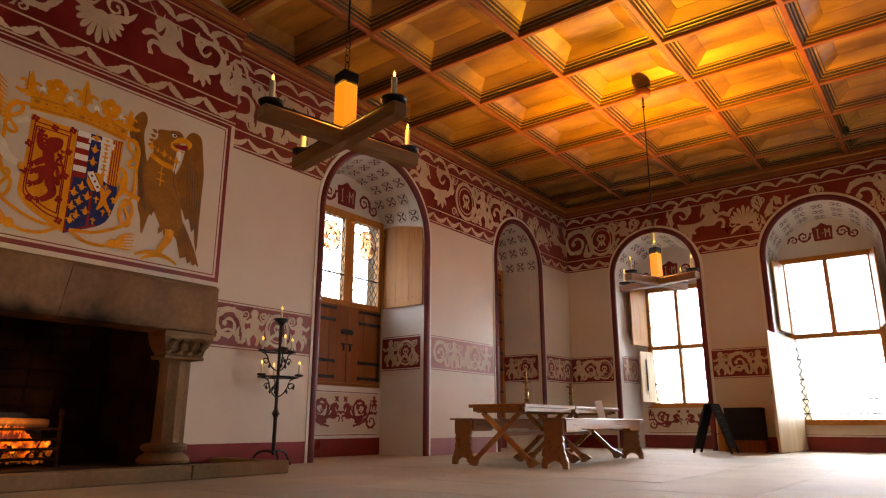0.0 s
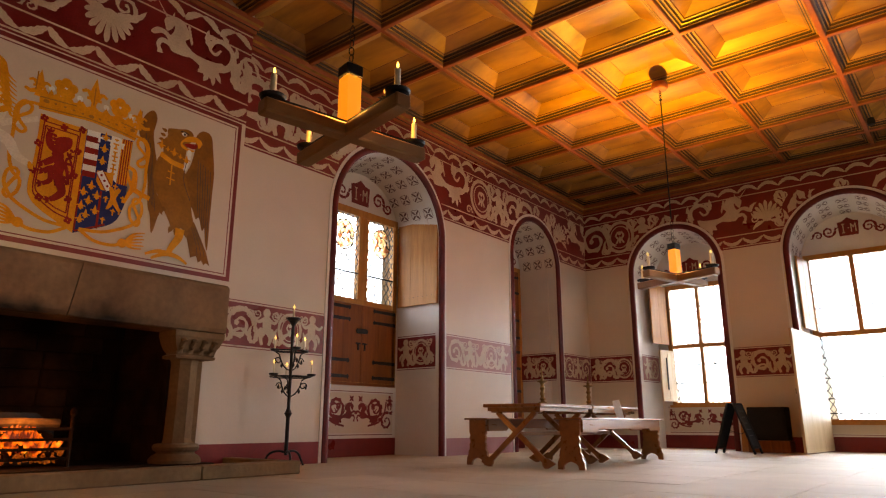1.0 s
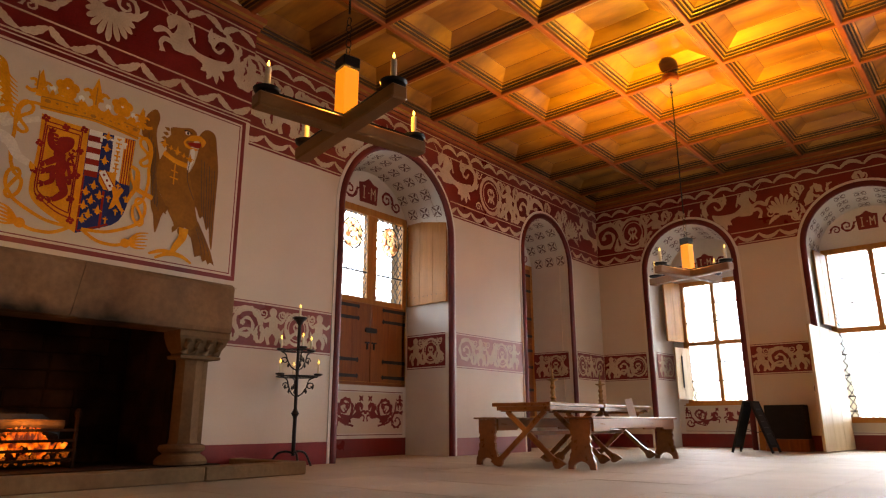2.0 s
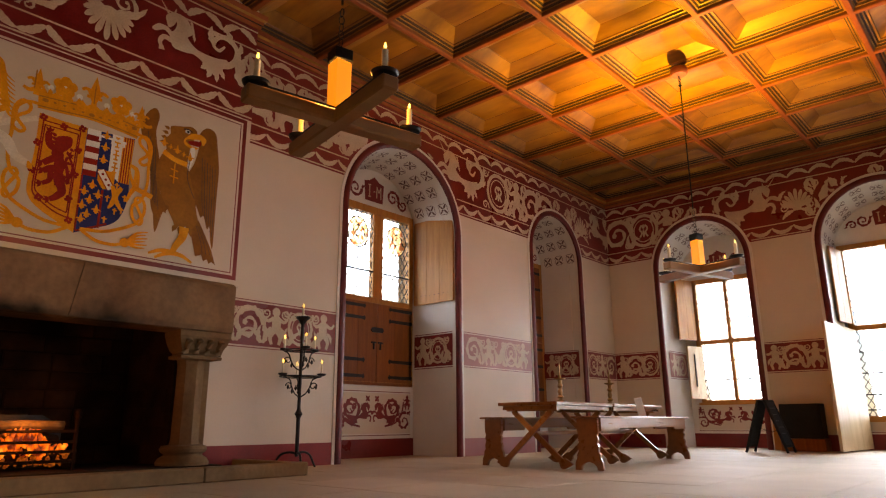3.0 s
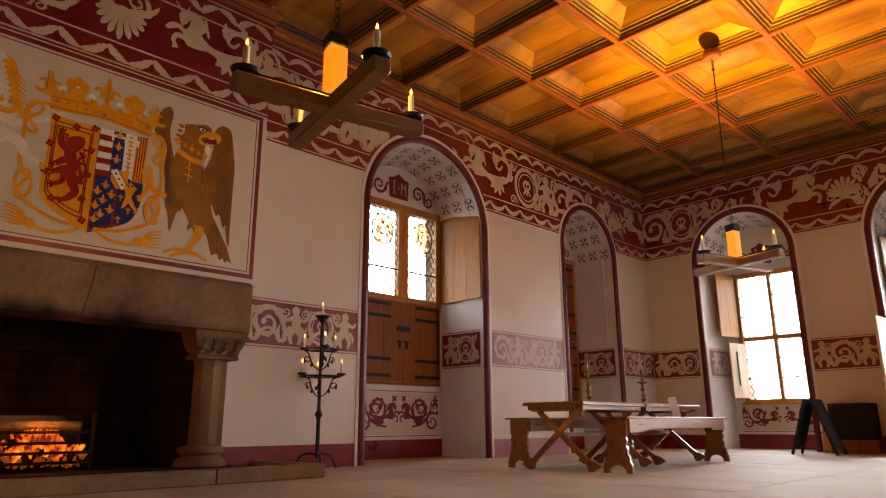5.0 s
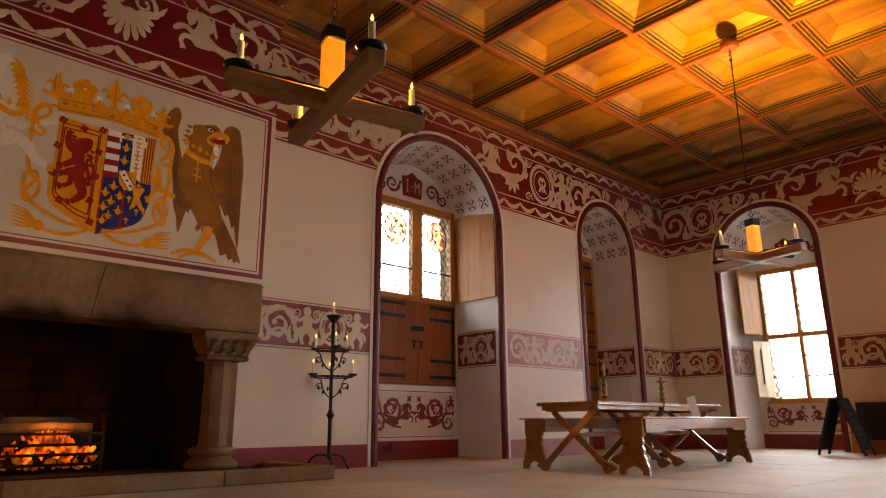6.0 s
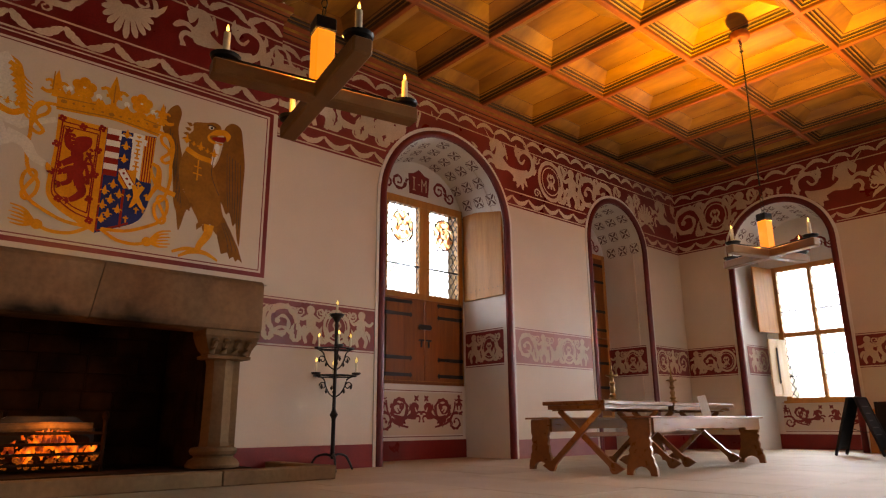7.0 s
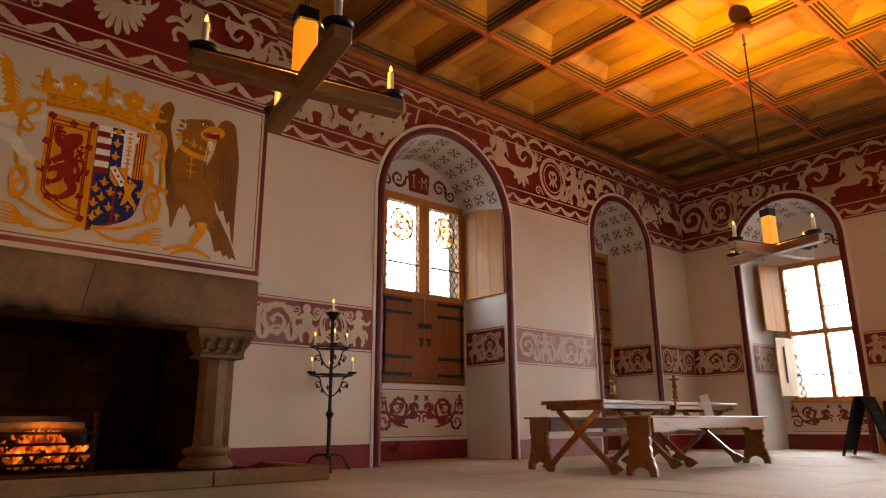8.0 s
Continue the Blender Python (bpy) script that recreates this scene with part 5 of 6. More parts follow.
# ---- windows ----
def lattice(u0, u1, z0, z1, to, step=.13, w=.014):
    """Diamond leading inside a rectangle."""
    g = G()
    kx, kz = step, step * 1.5
    n = int(((u1 - u0) / kx + (z1 - z0) / kz)) + 1
    for s in (-1, 1):
        for k in range(-n, n + 1):
            pts = []
            for i in range(0, 201):
                u = u0 + (u1 - u0) * i / 200
                z = (z0 if s > 0 else z1) + s * ((u - u0) / kx - k) * kz
                if z0 <= z <= z1: pts.append((u, z))
            if len(pts) < 2: continue
            a, b = pts[0], pts[-1]
            q = math.hypot(b[0] - a[0], b[1] - a[1]) or 1
            nu, nv = -(b[1] - a[1]) / q * w / 2, (b[0] - a[0]) / q * w / 2
            g.slab([(a[0] + nu, a[1] + nv), (b[0] + nu, b[1] + nv), (b[0] - nu, b[1] - nv), (a[0] - nu, a[1] - nv)], to, .002 + .001 * s, .008 + .001 * s)
    return g


def bar(to, u0, u1, z0, z1, d0, d1): 
    g = G()
    e = .006
    g.slab([(u0, z0), (u1, z0), (u1, z1), (u0, z1)], to, d0, d1 - e)
    g.slab([(u0 + e, z0 + e), (u1 - e, z0 + e), (u1 - e, z1 - e), (u0 + e, z1 - e)], to, d1 - e - .0005, d1)
    return g


def light(win, to, u0, u1, z0, z1, bars, step=.115):
    pane = part("pane", G().slab([(u0, z0), (u1, z0), (u1, z1), (u0, z1)], to, -.012, -.008), GLASS, win, "leaded clear glass pane")
    pane.visible_shadow = False
    part("leading", lattice(u0, u1, z0, z1, to, step), LEAD, pane)
    for z in bars: part("saddle_bar", G().slab([(u0, z - .012), (u1, z - .012), (u1, z + .012), (u0, z + .012)], to, .012, .03), IRON, pane)
    return pane


def window_set(i, a, mull, transom, lights, top=.13, label=""):
    to = lambda u, v, d: a["to"](u, v, d - a["depth"])
    w0, w1, z0, z1 = a["win"]
    win = tagged(new("window_%d" % i), label, "window", "", "structure")
    for q in ((w0 + .1, w1 - .1, z1 - top, z1), (w0 + .1, w1 - .1, z0, z0 + .06), (w0, w0 + .1, z0, z1), (w1 - .1, w1, z0, z1)): part("frame", bar(to, *q, -.08, .035), PALE_OAK, win)
    for m, h, zz0, zz1 in mull: part("mullion", bar(to, m - h, m + h, zz0, zz1, -.08, .028), PALE_OAK, win)
    if transom: part("transom", bar(to, w0 + .1, w1 - .1, transom[0], transom[1], -.08, .03), PALE_OAK, win)
    for q in lights: light(win, to, *q)
    return win, to


w, T1 = window_set(1, A1, [(8.62, .11, 2.56, 4.02)], (2.47, 2.56), [(7.86, 8.51, 2.56, 4.02, (3.0,)), (8.73, 9.37, 2.56, 4.02, (3.0,))], .13, "oak framed leaded window with painted glass roundels")
rg = bpy.data.materials.new("stained_roundel")
rg.use_nodes = True
rn, rl = rg.node_tree.nodes, rg.node_tree.links
rp = rn["Principled BSDF"]
rv = rn.new("ShaderNodeTexVoronoi")
rv.inputs["Scale"].default_value = 16
rtc = rn.new("ShaderNodeTexCoord")
rl.new(rtc.outputs["Object"], rv.inputs["Vector"])
rr = rn.new("ShaderNodeValToRGB")
rr.color_ramp.interpolation = "CONSTANT"
rr.color_ramp.elements[0].color, rr.color_ramp.elements[1].color = (.85, .50, .18, 1), (.38, .07, .015, 1)
rr.color_ramp.elements[1].position = .45
ee = rr.color_ramp.elements.new(.7)
ee.color = (.9, .85, .75, 1)
rsep = rn.new("ShaderNodeSeparateColor")
rl.new(rv.outputs["Color"], rsep.inputs[0])
rl.new(rsep.outputs[0], rr.inputs[0])
rl.new(rr.outputs[0], rp.inputs["Base Color"])
rp.inputs["Transmission Weight"].default_value, rp.inputs["Roughness"].default_value = 1, .3
for u in (8.16, 9.06):
    g = G()
    n = 24
    g.slab([(u + .22 * math.cos(2 * math.pi * k / n), 3.64 + .27 * math.sin(2 * math.pi * k / n)) for k in range(n)], T1, .010, .014)
    part("roundel", g, rg, w, "amber and red stained glass roundel").visible_shadow = False
    p = Paint(T1, None, .016)
    p.ring(u, 3.64, .22, .022, 0, 1.2), p.scroll(u, 3.64, .13, 0, 1, 1.4, .1, 0, 4), p.ring(u, 3.64, .18, .008, 0, 1.2)
    p.done("roundel_leading", LEAD, w)


def boards(name, to, u0, u1, z0, z1, d0, d1, n, parent, mats, upright=True):
    """A shutter leaf of n upright boards with small open joints."""
    g = G()
    for k in range(n):
        a, b = u0 + (u1 - u0) * k / n + .0006, u0 + (u1 - u0) * (k + 1) / n - .0006
        e = .002
        g.slab([(a, z0), (b, z0), (b, z1), (a, z1)], to, d0, d1 - e)
        g.slab([(a + e, z0 + e), (b - e, z0 + e), (b - e, z1 - e), (a + e, z1 - e)], to, d1 - e - .0005, d1)
    return part(name, g, mats, parent)


def strap(to, u0, u1, z, parent, f=1, h=.045):
    g = G().slab([(u0, z - h / 2), (u1 - f * .05, z - h / 2 * .8), (u1 - f * .03, z - h * .7), (u1, z), (u1 - f * .03, z + h * .7), (u1 - f * .05, z + h / 2 * .8), (u0, z + h / 2)], to, .0, .007)
    return part("strap_hinge", g, IRON, parent, "black iron strap hinge")


sh = thing("window_shutters", T1(8.62, 1.15, 0), "closed oiled oak shutters with black iron strap hinges", "shutter")
loc = Vector(sh.matrix_world.translation)
S1 = lambda u, v, d: tuple(Vector(T1(u, v, d)) - loc)
for u0, u1, f in ((7.80, 8.612, 1), (8.622, 9.44, -1)):
    lf = boards("shutter_leaf", S1, u0, u1, 1.17, 2.465, .0, .035, 2, sh, OAK)
    for z in (2.40, 2.20, 1.52, 1.26):
        e0, e1 = (u0, u0 + .56) if f > 0 else (u1, u1 - .56)
        strap(lambda u, v, d: S1(u, v, d + .036), e0, e1, z, lf, f, .06)
    m = u1 - .07 if f > 0 else u0 + .07
    part("latch", G().slab([(m - .012, 1.70), (m + .012, 1.70), (m + .012, 1.80), (m + .05, 1.80), (m + .05, 1.825), (m - .05, 1.825), (m - .05, 1.80), (m - .012, 1.80)], lambda u, v, d: S1(u, v, d + .036), 0, .02), IRON, lf, "black iron latch")
part("bolt", G().slab([(8.50, 1.98), (8.72, 1.98), (8.75, 2.02), (8.72, 2.06), (8.50, 2.06), (8.47, 2.02)], lambda u, v, d: S1(u, v, d + .045), 0, .02), IRON, sh, "black iron sliding bolt")
part("sill_rail", bar(S1, 7.78, 9.46, 1.125, 1.168, 0, .045), OAK, sh)
oj = thing("open_shutter", (-7.45, 9.49, 2.52), "pale oak shutter folded back against the white jamb", "shutter", "open shutters")
J1 = lambda u, v, d: (u + 7.45, v * 0 + -d + .0, v - 2.52)
lf = boards("shutter_leaf", J1, -7.45, -6.53, 2.53, 4.05, -.025, .012, 3, oj, PALE_OAK)
for k in range(8): part("nail", G().lathe([(.008, 0), (.006, .004)], (0, 0, 0), 6, 0, Matrix.Translation(J1(-7.38 + .105 * k, 2.68, .012)) @ Euler((radians(90), 0, 0)).to_matrix().to_4x4()), IRON, lf)

w2, T2 = window_set(2, A2, [], None, [], .1, "tall oak window frame closed by shutters")
sh2 = thing("window_shutters", T2(12.9, .6, 0), "tall closed oak shutters with black iron strap hinges", "shutter")
loc2 = Vector(sh2.matrix_world.translation)
S2 = lambda u, v, d: tuple(Vector(T2(u, v, d)) - loc2)
for u0, u1, f in ((A2["win"][0] + .1, 12.83, 1), (12.84, A2["win"][1] - .1, -1)):
    for z0, z1 in ((.66, 2.2), (2.22, A2["win"][3] - .1)):
        lf = boards("shutter_leaf", S2, u0, u1, z0, z1, .0, .035, 3, sh2, OAK)
        for z in (z0 + .16, z0 + .55, z1 - .5, z1 - .14): strap(lambda u, v, d: S2(u, v, d + .036), *((u0, u0 + .5) if f > 0 else (u1, u1 - .5)), z, lf, f, .06)

w3, T3 = window_set(3, A3, [(-4.26, .035, .98, 3.54)], (2.18, 2.27), [(-4.92, -4.295, 2.27, 3.54, (2.7, 3.1)), (-4.225, -3.60, 2.27, 3.54, (2.7, 3.1)), (-4.92, -4.295, .98, 2.18, (1.4, 1.8)), (-4.225, -3.60, .98, 2.18, (1.4, 1.8))], .1, "oak framed two-light leaded window, glaring daylight")
w4, T4 = window_set(4, A4, [(-1.14, .04, 2.3, 3.82)], (2.22, 2.32), [(-1.90, -1.18, 2.32, 3.82, (2.8, 3.3)), (-1.10, -.38, 2.32, 3.82, (2.8, 3.3)), (-1.90, -.38, .6, 2.22, (.72, 1.0, 1.4, 1.8))], .1, "oak framed leaded window, lower light glaring with daylight")
w5, T5 = window_set(5, A5, [(1.73, .04, .6, 3.8)], (2.22, 2.32), [(.91, 1.69, .6, 3.8, (), .3), (1.77, 2.55, .6, 3.8, (), .3)], .1, "plain oak framed window")
# unseen east windows, added for the fill lamps
for i, a in ((6, ARCHES["a6"]), (7, ARCHES["a7"])):
    w0, w1, z0, z1 = a["win"]
    m = (w0 + w1) / 2
    window_set(i, a, [(m, .05, z0 + .06, z1 - .1)], None, [(w0 + .1, m - .05, z0 + .06, z1 - .1, (), .3), (m + .05, w1 - .1, z0 + .06, z1 - .1, (), .3)], .1, "plain oak framed window")
for i, a in ((3, A3), (4, A4)):
    to = lambda u, v, d, a=a: a["to"](u, v, d - a["depth"])
    w0, w1, z0, z1 = a["win"]
    setting("sill_%d" % i, bar(to, w0 - .04, w1 + .04, z0 - .05, z0 + .005, -.0, .10), PALE_OAK, "oak window sill board", "sill")


def leaf_between(name, a, b, z0, z1, mats, label, n=2, th=.035, group="open shutters"):
    """An upright leaf standing open between two places on the plan."""
    d = Vector((b[0] - a[0], b[1] - a[1], 0))
    ob = thing(name, (a[0], a[1], z0), label, "shutter", group, "", math.degrees(math.atan2(d.y, d.x)))
    to = lambda u, v, q: (u, q, v)
    return ob, boards("shutter_leaf", to, 0, d.length, 0, z1 - z0, -th / 2, th / 2, n, ob, mats), d.length, to


leaf_between("open_shutter", (-4.97, 15.98), (-5.12, 15.42), 2.27, 3.62, PALE_OAK, "oak shutter standing open beside the bright window", 2)
ob, lf, ln, to = leaf_between("big_shutter", (-1.90, 15.96), (-2.035, 14.16), .02, 2.22, GLARE_OAK, "tall pale oak shutter standing open into the hall", 3, .045)
part("latch", G().box((ln - .12, -.05, 1.02), (ln - .05, -.024, 1.12), ch=.006), IRON, lf, "black iron latch")
leaf_between("open_shutter", (-1.93, 15.97), (-2.0, 15.32), 2.34, 3.80, PALE_OAK, "oak shutter standing open beside the tall window", 2)
leaf_between("open_shutter", (-.33, 15.97), (-.20, 15.35), 2.34, 3.80, PALE_OAK, "oak shutter standing open at the window jamb", 2)
ob, lf, ln, to = leaf_between("open_shutter", (-4.88, 15.96), (-5.0, 15.46), 1.0, 2.12, GLARE_OAK, "small pale shutter with an iron bar standing open", 2)
# dark bars laid on both faces stand in for a dark slot
part("iron_bar", G().box((ln * .55, -.034, .25), (ln * .62, -.019, .95), ch=.003), IRON, lf, "upright iron bar")
part("iron_bar", G().box((ln * .55, .019, .25), (ln * .62, .034, .95), ch=.003), IRON, lf, "upright iron bar")

# ---- chandeliers ----
def candle(parent, at, h=.13, r=.016, lit=True):
    c = part("candle", G().lathe([(r, 0), (r, h * .96), (r * .6, h)], at, 10), WAX, parent, "pale wax candle", True)
    part("flame", G().lathe([(.003, 0), (.010, .012), (.009, .024), (.002, .045)], (at[0], at[1], at[2] + h + .003), 8), FLAME, c, "small yellow flame", True)


def chandelier(at, turn, ceiling):
    ob = thing("chandelier", at, "oak cross chandelier with lit amber lantern and four candles", "chandelier", "chandeliers", "", turn)
    for k, (dx, dy, z) in enumerate(((.665, .06, 0), (.06, .665, .002))):
        part("beam", G().box((-dx, -dy, z), (dx, dy, z + .10), ch=.012), BEAM, ob)
        part("tray", G().box((-dx * .93 if k == 0 else -.045, -dy * .93 if k else -.045, z + .10), (dx * .93 if k == 0 else .045, dy * .93 if k else .045, .118 + z)), IRON, ob, "black iron strip on the beam")
    for x, y in ((.59, 0), (-.59, 0), (0, .59), (0, -.59)):
        part("drip_pan", G().lathe([(.045, .112), (.08, .122), (.09, .142), (.082, .146), (.045, .13)], (x, y, .0), 18), IRON, ob, "", True)
        candle(ob, (x, y, .138), .17, .021)
    part("lantern_panel", G().box((-.062, -.062, .12), (.062, .062, .48), ch=.008), HORN, ob, "glowing amber lantern panel").visible_shadow = False
    part("lantern_cap", G().box((-.068, -.068, .48), (.068, .068, .575), ch=.008), IRON, ob, "black iron lantern cap")
    g = G()
    top = ceiling - at[2]
    for k in range(6): g.tube([(.018 * math.cos(a) * (1 if k % 2 else .3), .018 * math.cos(a) * (.3 if k % 2 else 1), .585 + .06 * k + .034 * math.sin(a)) for a in [2 * math.pi * i / 10 for i in range(11)]], .004, 5)
    g.tube([(0, 0, .95), (0, 0, top - .20)], .009, 6)
    for k in range(3): g.tube([(.016 * math.cos(a) * (k % 2), .016 * math.cos(a) * (1 - k % 2), top - .17 + .04 * k + .026 * math.sin(a)) for a in [2 * math.pi * i / 10 for i in range(11)]], .005, 5)
    g.lathe([(.002, -.03), (.03, 0), (.002, .03)], (0, 0, top - .22), 6)
    part("chain", g, IRON, ob, "thin black iron chain")
    part("ceiling_rose", G().lathe([(.05, -.055), (.105, -.05), (.128, -.02), (.128, .03), (.11, .06)], (0, 0, top - .0), 24), [CEIL_RED], ob, "round red ceiling rose", True)
    return ob


c1 = chandelier((-2.60, 3.72, 2.475), -11, RIB - .06)
chandelier((-2.60, 10.12, 2.48), -17, RIB - .06)

# ---- iron candelabrum by the hearth ----
cd = thing("floor_candelabrum", (-6.14, 6.13, 0), "black wrought iron standing candelabrum with lit candles", "candelabrum")
part("stem", G().lathe([(.02, .14), (.024, .2), (.024, .58), (.03, .60), (.05, .635), (.03, .67), (.021, .70), (.019, 1.5), (.024, 1.55), (.02, 1.72), (.07, 1.80)], (0, 0, 0), 12), IRON, cd, "", True)
for k in range(3):
    a = radians(-25 + 120 * k)
    pts = smooth_line([(0, .17), (.09, .19), (.2, .16), (.27, .06), (.30, .012)], 12)
    part("foot", G().tube([(r * math.cos(a), r * math.sin(a), z) for r, z in pts], .014, 7), IRON, cd, "", True)
for zr, R, n, ph in ((1.08, .27, 3, 33), (1.40, .22, 3, -24)):
    part("ring", G().tube([(R * .93 * math.cos(t), R * .93 * math.sin(t), zr) for t in [2 * math.pi * i / 32 for i in range(33)]], .008, 6), IRON, cd)
    for k in range(n):
        a = radians(ph + 360 / n * k)
        arm = G()
        pts = smooth_line([(.02, zr - .24), (.08, zr - .2), (.13, zr - .12), (.16, zr - .04), (R, zr)], 14)
        arm.tube([(r * math.cos(a), r * math.sin(a), z) for r, z in pts], .009, 6)
        arm.tube([(.02 * math.cos(a), .02 * math.sin(a), zr), (R * math.cos(a), R * math.sin(a), zr)], .008, 6)
        curl = [(.17 + .05 * math.cos(t) * (1 - t / 9), zr - .12 + .05 * math.sin(t) * (1 - t / 9)) for t in [i * .5 for i in range(14)]]
        arm.tube([(r * math.cos(a), r * math.sin(a), z) for r, z in curl], .007, 5)
        for b, rr0 in ((0, .12), (1, .20)): arm.lathe([(.002, -.03), (.016, -.005), (.012, .012), (.002, .035)], (rr0 * math.cos(a + .1 * b), rr0 * math.sin(a + .1 * b), zr - .18 + .05 * b), 6)
        part("arm", arm, IRON, cd, "scrolled iron arm with small leaves")
        part("drip_pan", G().lathe([(.02, 0), (.05, .012), (.056, .03), (.05, .033), (.02, .015)], (R * math.cos(a), R * math.sin(a), zr), 14), IRON, cd, "", True)
        candle(cd, (R * math.cos(a), R * math.sin(a), zr + .016), .135, .0125)
part("crown_pan", G().lathe([(.02, 1.76), (.075, 1.79), (.085, 1.82), (.075, 1.825), (.02, 1.80)], (0, 0, 0), 16), IRON, cd, "", True)
for k in range(8):
    a = math.pi / 4 * k
    part("spike", G().tube([(.075 * math.cos(a), .075 * math.sin(a), 1.80), (.10 * math.cos(a), .10 * math.sin(a), 1.83)], .006, 5, taper=.3), IRON, cd)
candle(cd, (0, 0, 1.80), .14, .014)

# ---- tables, benches and what stands on them ----
def trestle_table(y0, y1, z, hx=.41):
    ob = thing("trestle_table", (-3.955 - .052 * ((y0 + y1) / 2 - 7.8), (y0 + y1) / 2, 0), "dark oak trestle table on crossed legs", "table", "trestle tables", "", 3)
    hy = (y1 - y0) / 2
    for k in range(3): part("plank", G().box((-hx + 2 * hx * k / 3 + .001, -hy, z - .042), (-hx + 2 * hx * (k + 1) / 3 - .001, hy, z), ch=.005), OAK_H, ob)
    for s in (-1, 1):
        yy = s * (hy - (.13 if y0 < 8 else .20))
        part("cleat", G().box((-hx + .06, yy - .03, z - .105), (hx - .06, yy + .03, z - .091), ch=.003), OAK_H, ob)
        part("apron", G().box((s * (hx - .05) - .012, -hy + .05, z - .09), (s * (hx - .05) + .012, hy - .05, z - .043), ch=.003), OAK_H, ob)
        part("end_rail", G().box((-hx + .064, s * (hy - .062) - .012, z - .09), (hx - .064, s * (hy - .062) + .012, z - .043), ch=.003), OAK_H, ob)
        for f in (-1, 1):
            a, b = Vector((-f * (hx - .13), yy + .018 * f, z - .1)), Vector((f * (hx + .05), yy + .018 * f, .0))
            # tapered leg with a spade foot
            path = [(0, .028), (.15, .032), (.80, .030), (.86, .034), (.885, .055), (.93, .066), (1, .075)]
            g = G()
            d = (b - a).normalized()
            nrm = Vector((d.z, 0, -d.x))
            vs = []
            for t, h in path:
                p = a.lerp(b, t)
                vs += [p + nrm * h + Vector((0, -.017, 0)), p - nrm * h + Vector((0, -.017, 0)), p - nrm * h + Vector((0, .017, 0)), p + nrm * h + Vector((0, .017, 0))]
            for v in vs: v.z = max(v.z, .0)
            g.add(vs, [(j * 4 + i, j * 4 + (i + 1) % 4, j * 4 + 4 + (i + 1) % 4, j * 4 + 4 + i) for j in range(len(path) - 1) for i in range(4)] + [(3, 2, 1, 0), tuple(range(len(vs) - 4, len(vs)))])
            part("leg", g, OAK_H, ob)
    part("stretcher", G().box((-.02, -hy + .21, .37), (.02, hy - .21, .42), ch=.004), OAK_H, ob)
    return ob


trestle_table(7.80, 9.30, .757)
trestle_table(9.335, 11.03, .757)


def bench(x, y, length, turn, h=.588):
    ob = thing("bench", (x, y, 0), "oak plank bench with carved slab ends and deep apron", "bench", "benches", "", turn)
    hy = length / 2
    part("seat", G().box((-.175, -hy - .05, h - .022), (.175, hy + .05, h), ch=.005), OAK_H, ob)
    for s in (-1, 1): part("apron", G().slab([(-hy + .04, h - .024), (hy - .04, h - .024), (hy - .04, h - .165), (hy - .50, h - .165), (hy - .53, h - .135), (-hy + .53, h - .135), (-hy + .50, h - .165), (-hy + .04, h - .165)], lambda u, v, d: (s * .138 + d, u, v), -.012, .012), OAK_H, ob)
    prof = [(.125, h - .024), (.125, .40), (.108, .375), (.122, .335), (.108, .29), (.126, .25), (.12, .20), (.142, .165), (.142, .13), (.165, .085), (.17, .0), (.10, .0), (.09, .045), (.055, .075), (.0, .092)]
    out = prof + [(-a, b) for a, b in prof[-2::-1]]
    for s in (-1, 1): part("slab_end", G().slab(out, lambda u, v, d: (u, s * (hy - .02) + d, v), -.022, .022), OAK_H, ob, "carved oak slab end")
    return ob


bench(-3.37, 9.46, 2.98, 4.4)
bench(-4.70, 9.38, 2.72, 3.0)


def candlestick(at):
    ob = thing("candlestick", at, "turned brass pricket candlestick standing on the table", "candlestick", "candlesticks")
    part("base", G().lathe([(.085, 0), (.088, .01), (.07, .025), (.032, .045), (.024, .06)], (0, 0, 0), 18), BRASS, ob, "", True)
    part("stem", G().lathe([(.030, .06), (.044, .08), (.024, .105), (.036, .15), (.022, .185), (.038, .22), (.021, .25), (.028, .29), (.070, .305), (.074, .318), (.02, .318), (.023, .355)], (0, 0, 0), 16), BRASS, ob, "", True)
    part("pricket", G().lathe([(.012, .35), (.009, .40), (.007, .47), (.002, .50)], (0, 0, 0), 10), BRASS, ob, "thin tapering brass spike", True)


candlestick((-4.0, 8.64, .757))
candlestick((-4.07, 10.10, .757))
cdn = thing("notice_card", (-3.36, 9.62, .588), "blank white notice card standing on the bench", "card", "", "", -50)
part("card", G().box((-.005, -.05, 0), (.005, .05, .25), 0, Euler((radians(10), radians(-8), 0)).to_matrix().to_4x4(), .001), WHITE, cdn)
part("stand", G().box((-.05, -.04, 0), (.03, .04, .012), ch=.003), WHITE, cdn)

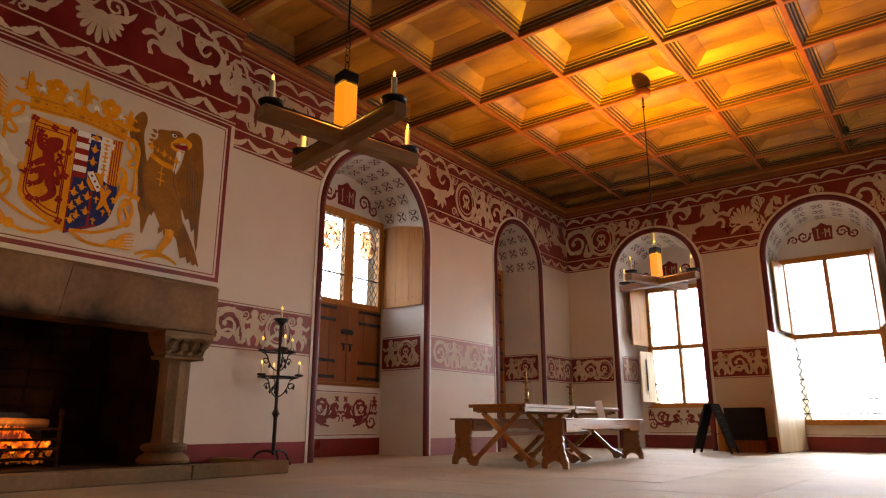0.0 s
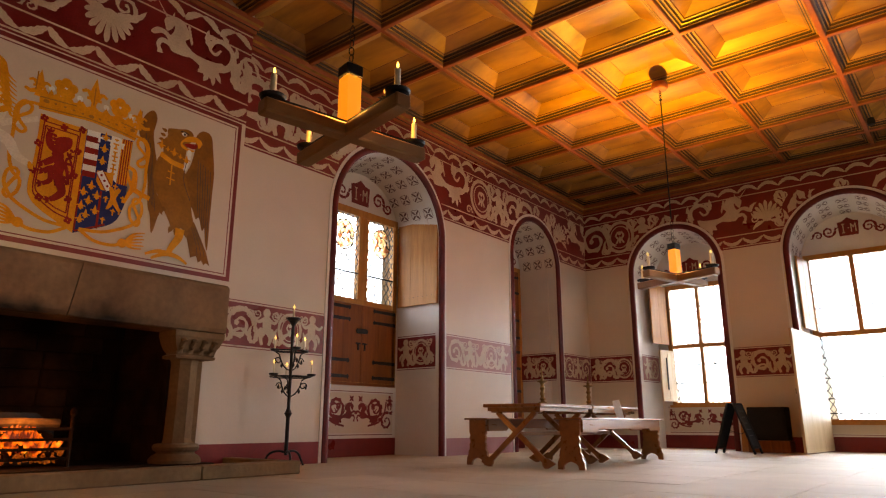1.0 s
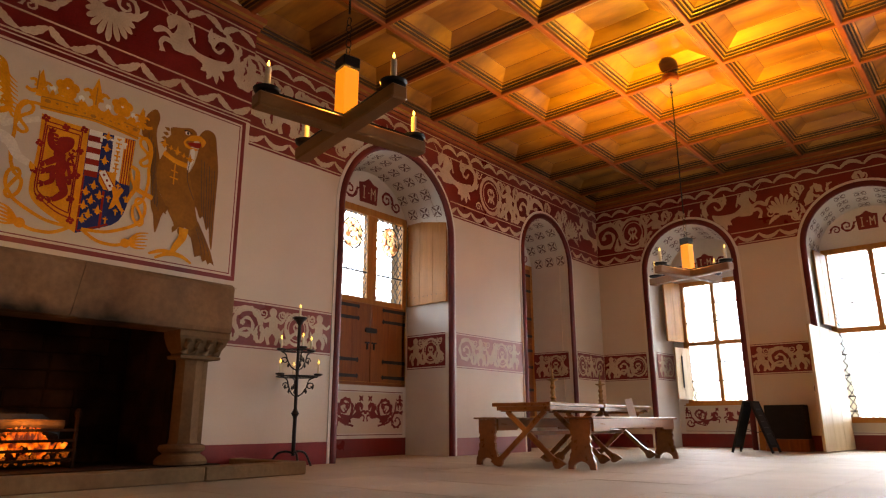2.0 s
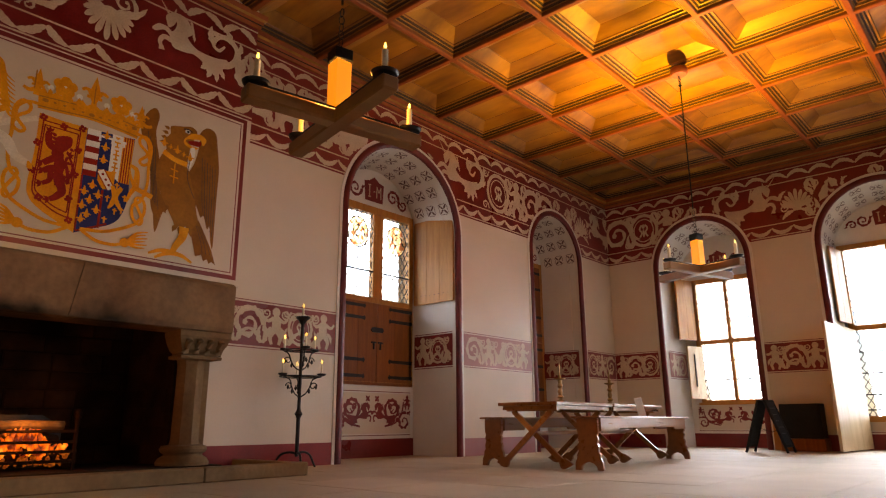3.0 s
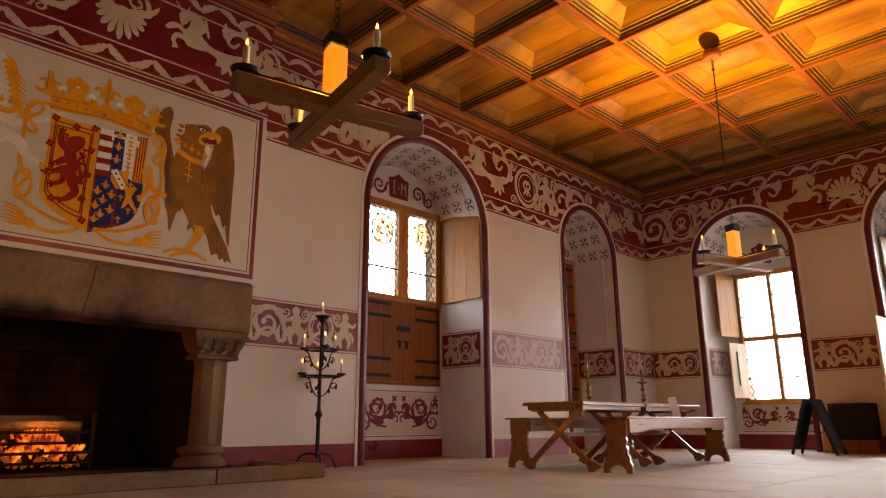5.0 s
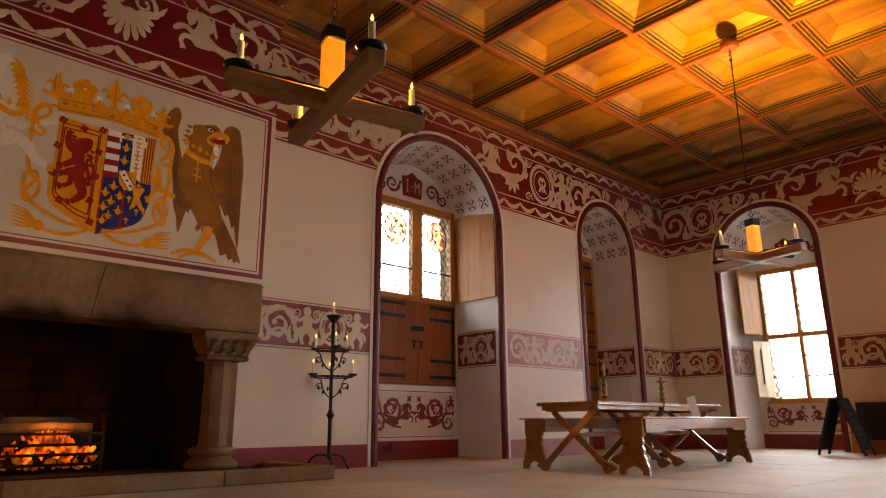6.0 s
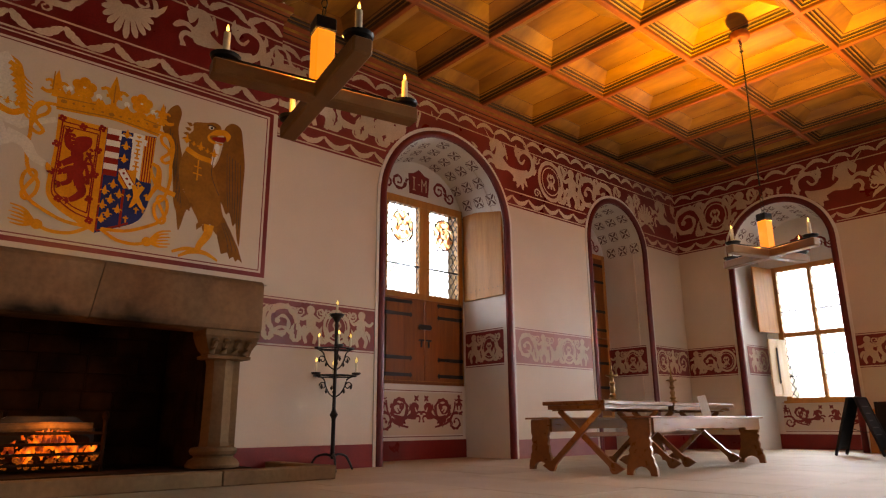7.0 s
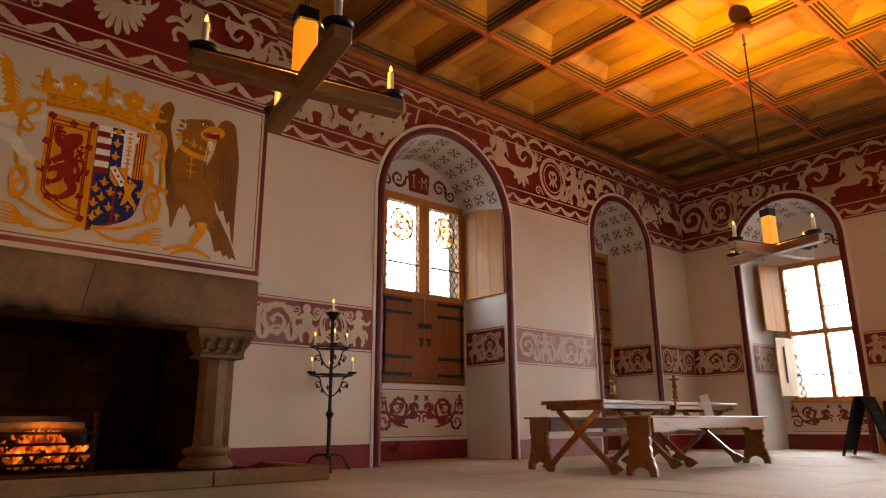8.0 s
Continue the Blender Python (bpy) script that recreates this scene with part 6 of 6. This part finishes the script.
# ---- board, black niche box and panels by the end wall ----
ab = thing("sandwich_board", (-3.01, 13.68, 0), "black wooden sandwich board with dark slate faces", "sandwich board")
for s in (-1, 1):
    M = Matrix.Translation((s * .05, 0, .88)) @ Euler((0, radians(-18 * s), 0)).to_matrix().to_4x4()
    part("panel", G().box((-.012, -.20, -.78), (.012, .20, -.03), 0, M, .003), SLATE, ab, "dark slate writing face")
    for y in (-.225, .225): part("leg", G().box((-.018, y - .025, -.915), (.018, y + .025, .0), 0, M, .005), BLACK, ab)
    for z in (-.80, -.02): part("rail", G().box((-.016, -.20, z - .02), (.016, .20, z + .02), 0, M, .004), BLACK, ab)
    p = Paint(lambda u, v, d: tuple(M @ Vector((s * (.013 + d), u, v))), None, .0)
    for k in range(5): p.ribbon([(-.13, -.15 - .11 * k), (.13 - .05 * (k % 3), -.15 - .11 * k)], lambda t: .012)
    p.done("chalk_bar", CHALK, ab)
part("strut", G().tube([(-.17, .19, .4), (0, .19, .34), (.17, .19, .4)], .006, 6), IRON, ab)
# black box put in to stand for a dark niche in the wall
bx = thing("black_chest", (-2.72, 14.80, 0), "black panelled box on a brown wooden plinth by the wall", "chest")
part("box", G().box((-.35, -.16, .22), (.33, .19, .83), ch=.01), BLACK, bx)
part("front_panel", G().box((-.31, -.168, .26), (.29, -.159, .79), ch=.006), BLACK, bx)
part("plinth", G().box((-.38, -.19, 0), (.36, .19, .216), ch=.01), OAK, bx)
lp = thing("leaning_panel", (-3.18, 14.86, 0), "pale oak board leaning against the wall", "board")
part("board", G().box((-.10, -.015, 0), (.10, .015, .72), 0, Euler((radians(-7), 0, 0)).to_matrix().to_4x4(), .004), PALE_OAK, lp)
sd = thing("smoke_detector", (-.23, 13.6, RIB - .02), "dark ceiling sensor on a coffer rib", "sensor")
part("body", G().lathe([(.03, -.10), (.06, -.09), (.065, -.03), (.05, .02)], (0, 0, 0), 14), BLACK, sd, "", True)

# ---- woven matting, laid in sheets ----
mat_floor = tagged(new("pavement"), "beige woven matting laid in large sheets over the floor", "matting", "", "structure")
rnd = random.Random(9)
def sheet(x0, x1, y0, y1):
    part("matting_sheet", G().box((x0 + .002, y0 + .002, -.012), (x1 - .002, y1 - .002, rnd.uniform(-.001, .001)), ch=.003), MATTING, mat_floor)


x = LEFT
while x < RIGHT - .01:
    x1 = min(RIGHT, x + .98)
    y = BACK - rnd.uniform(0, 1.2)
    while y < FAR:
        y1 = min(FAR, y + .98)
        if y1 > BACK: sheet(x, x1, max(BACK, y), y1)
        y = y1
    x = x1
for a in (A1, A2): sheet(LEFT - 1.02, LEFT, a["b"][0] - .6, a["b"][1])
for a in (ARCHES["a6"], ARCHES["a7"]): sheet(RIGHT, RIGHT + .9, a["b"][0] - .05, a["b"][1] + .05)
for a in (A3, A4, A5): sheet(a["b"][0] - .02, a["b"][1] + .02, FAR, FAR + 1.04)
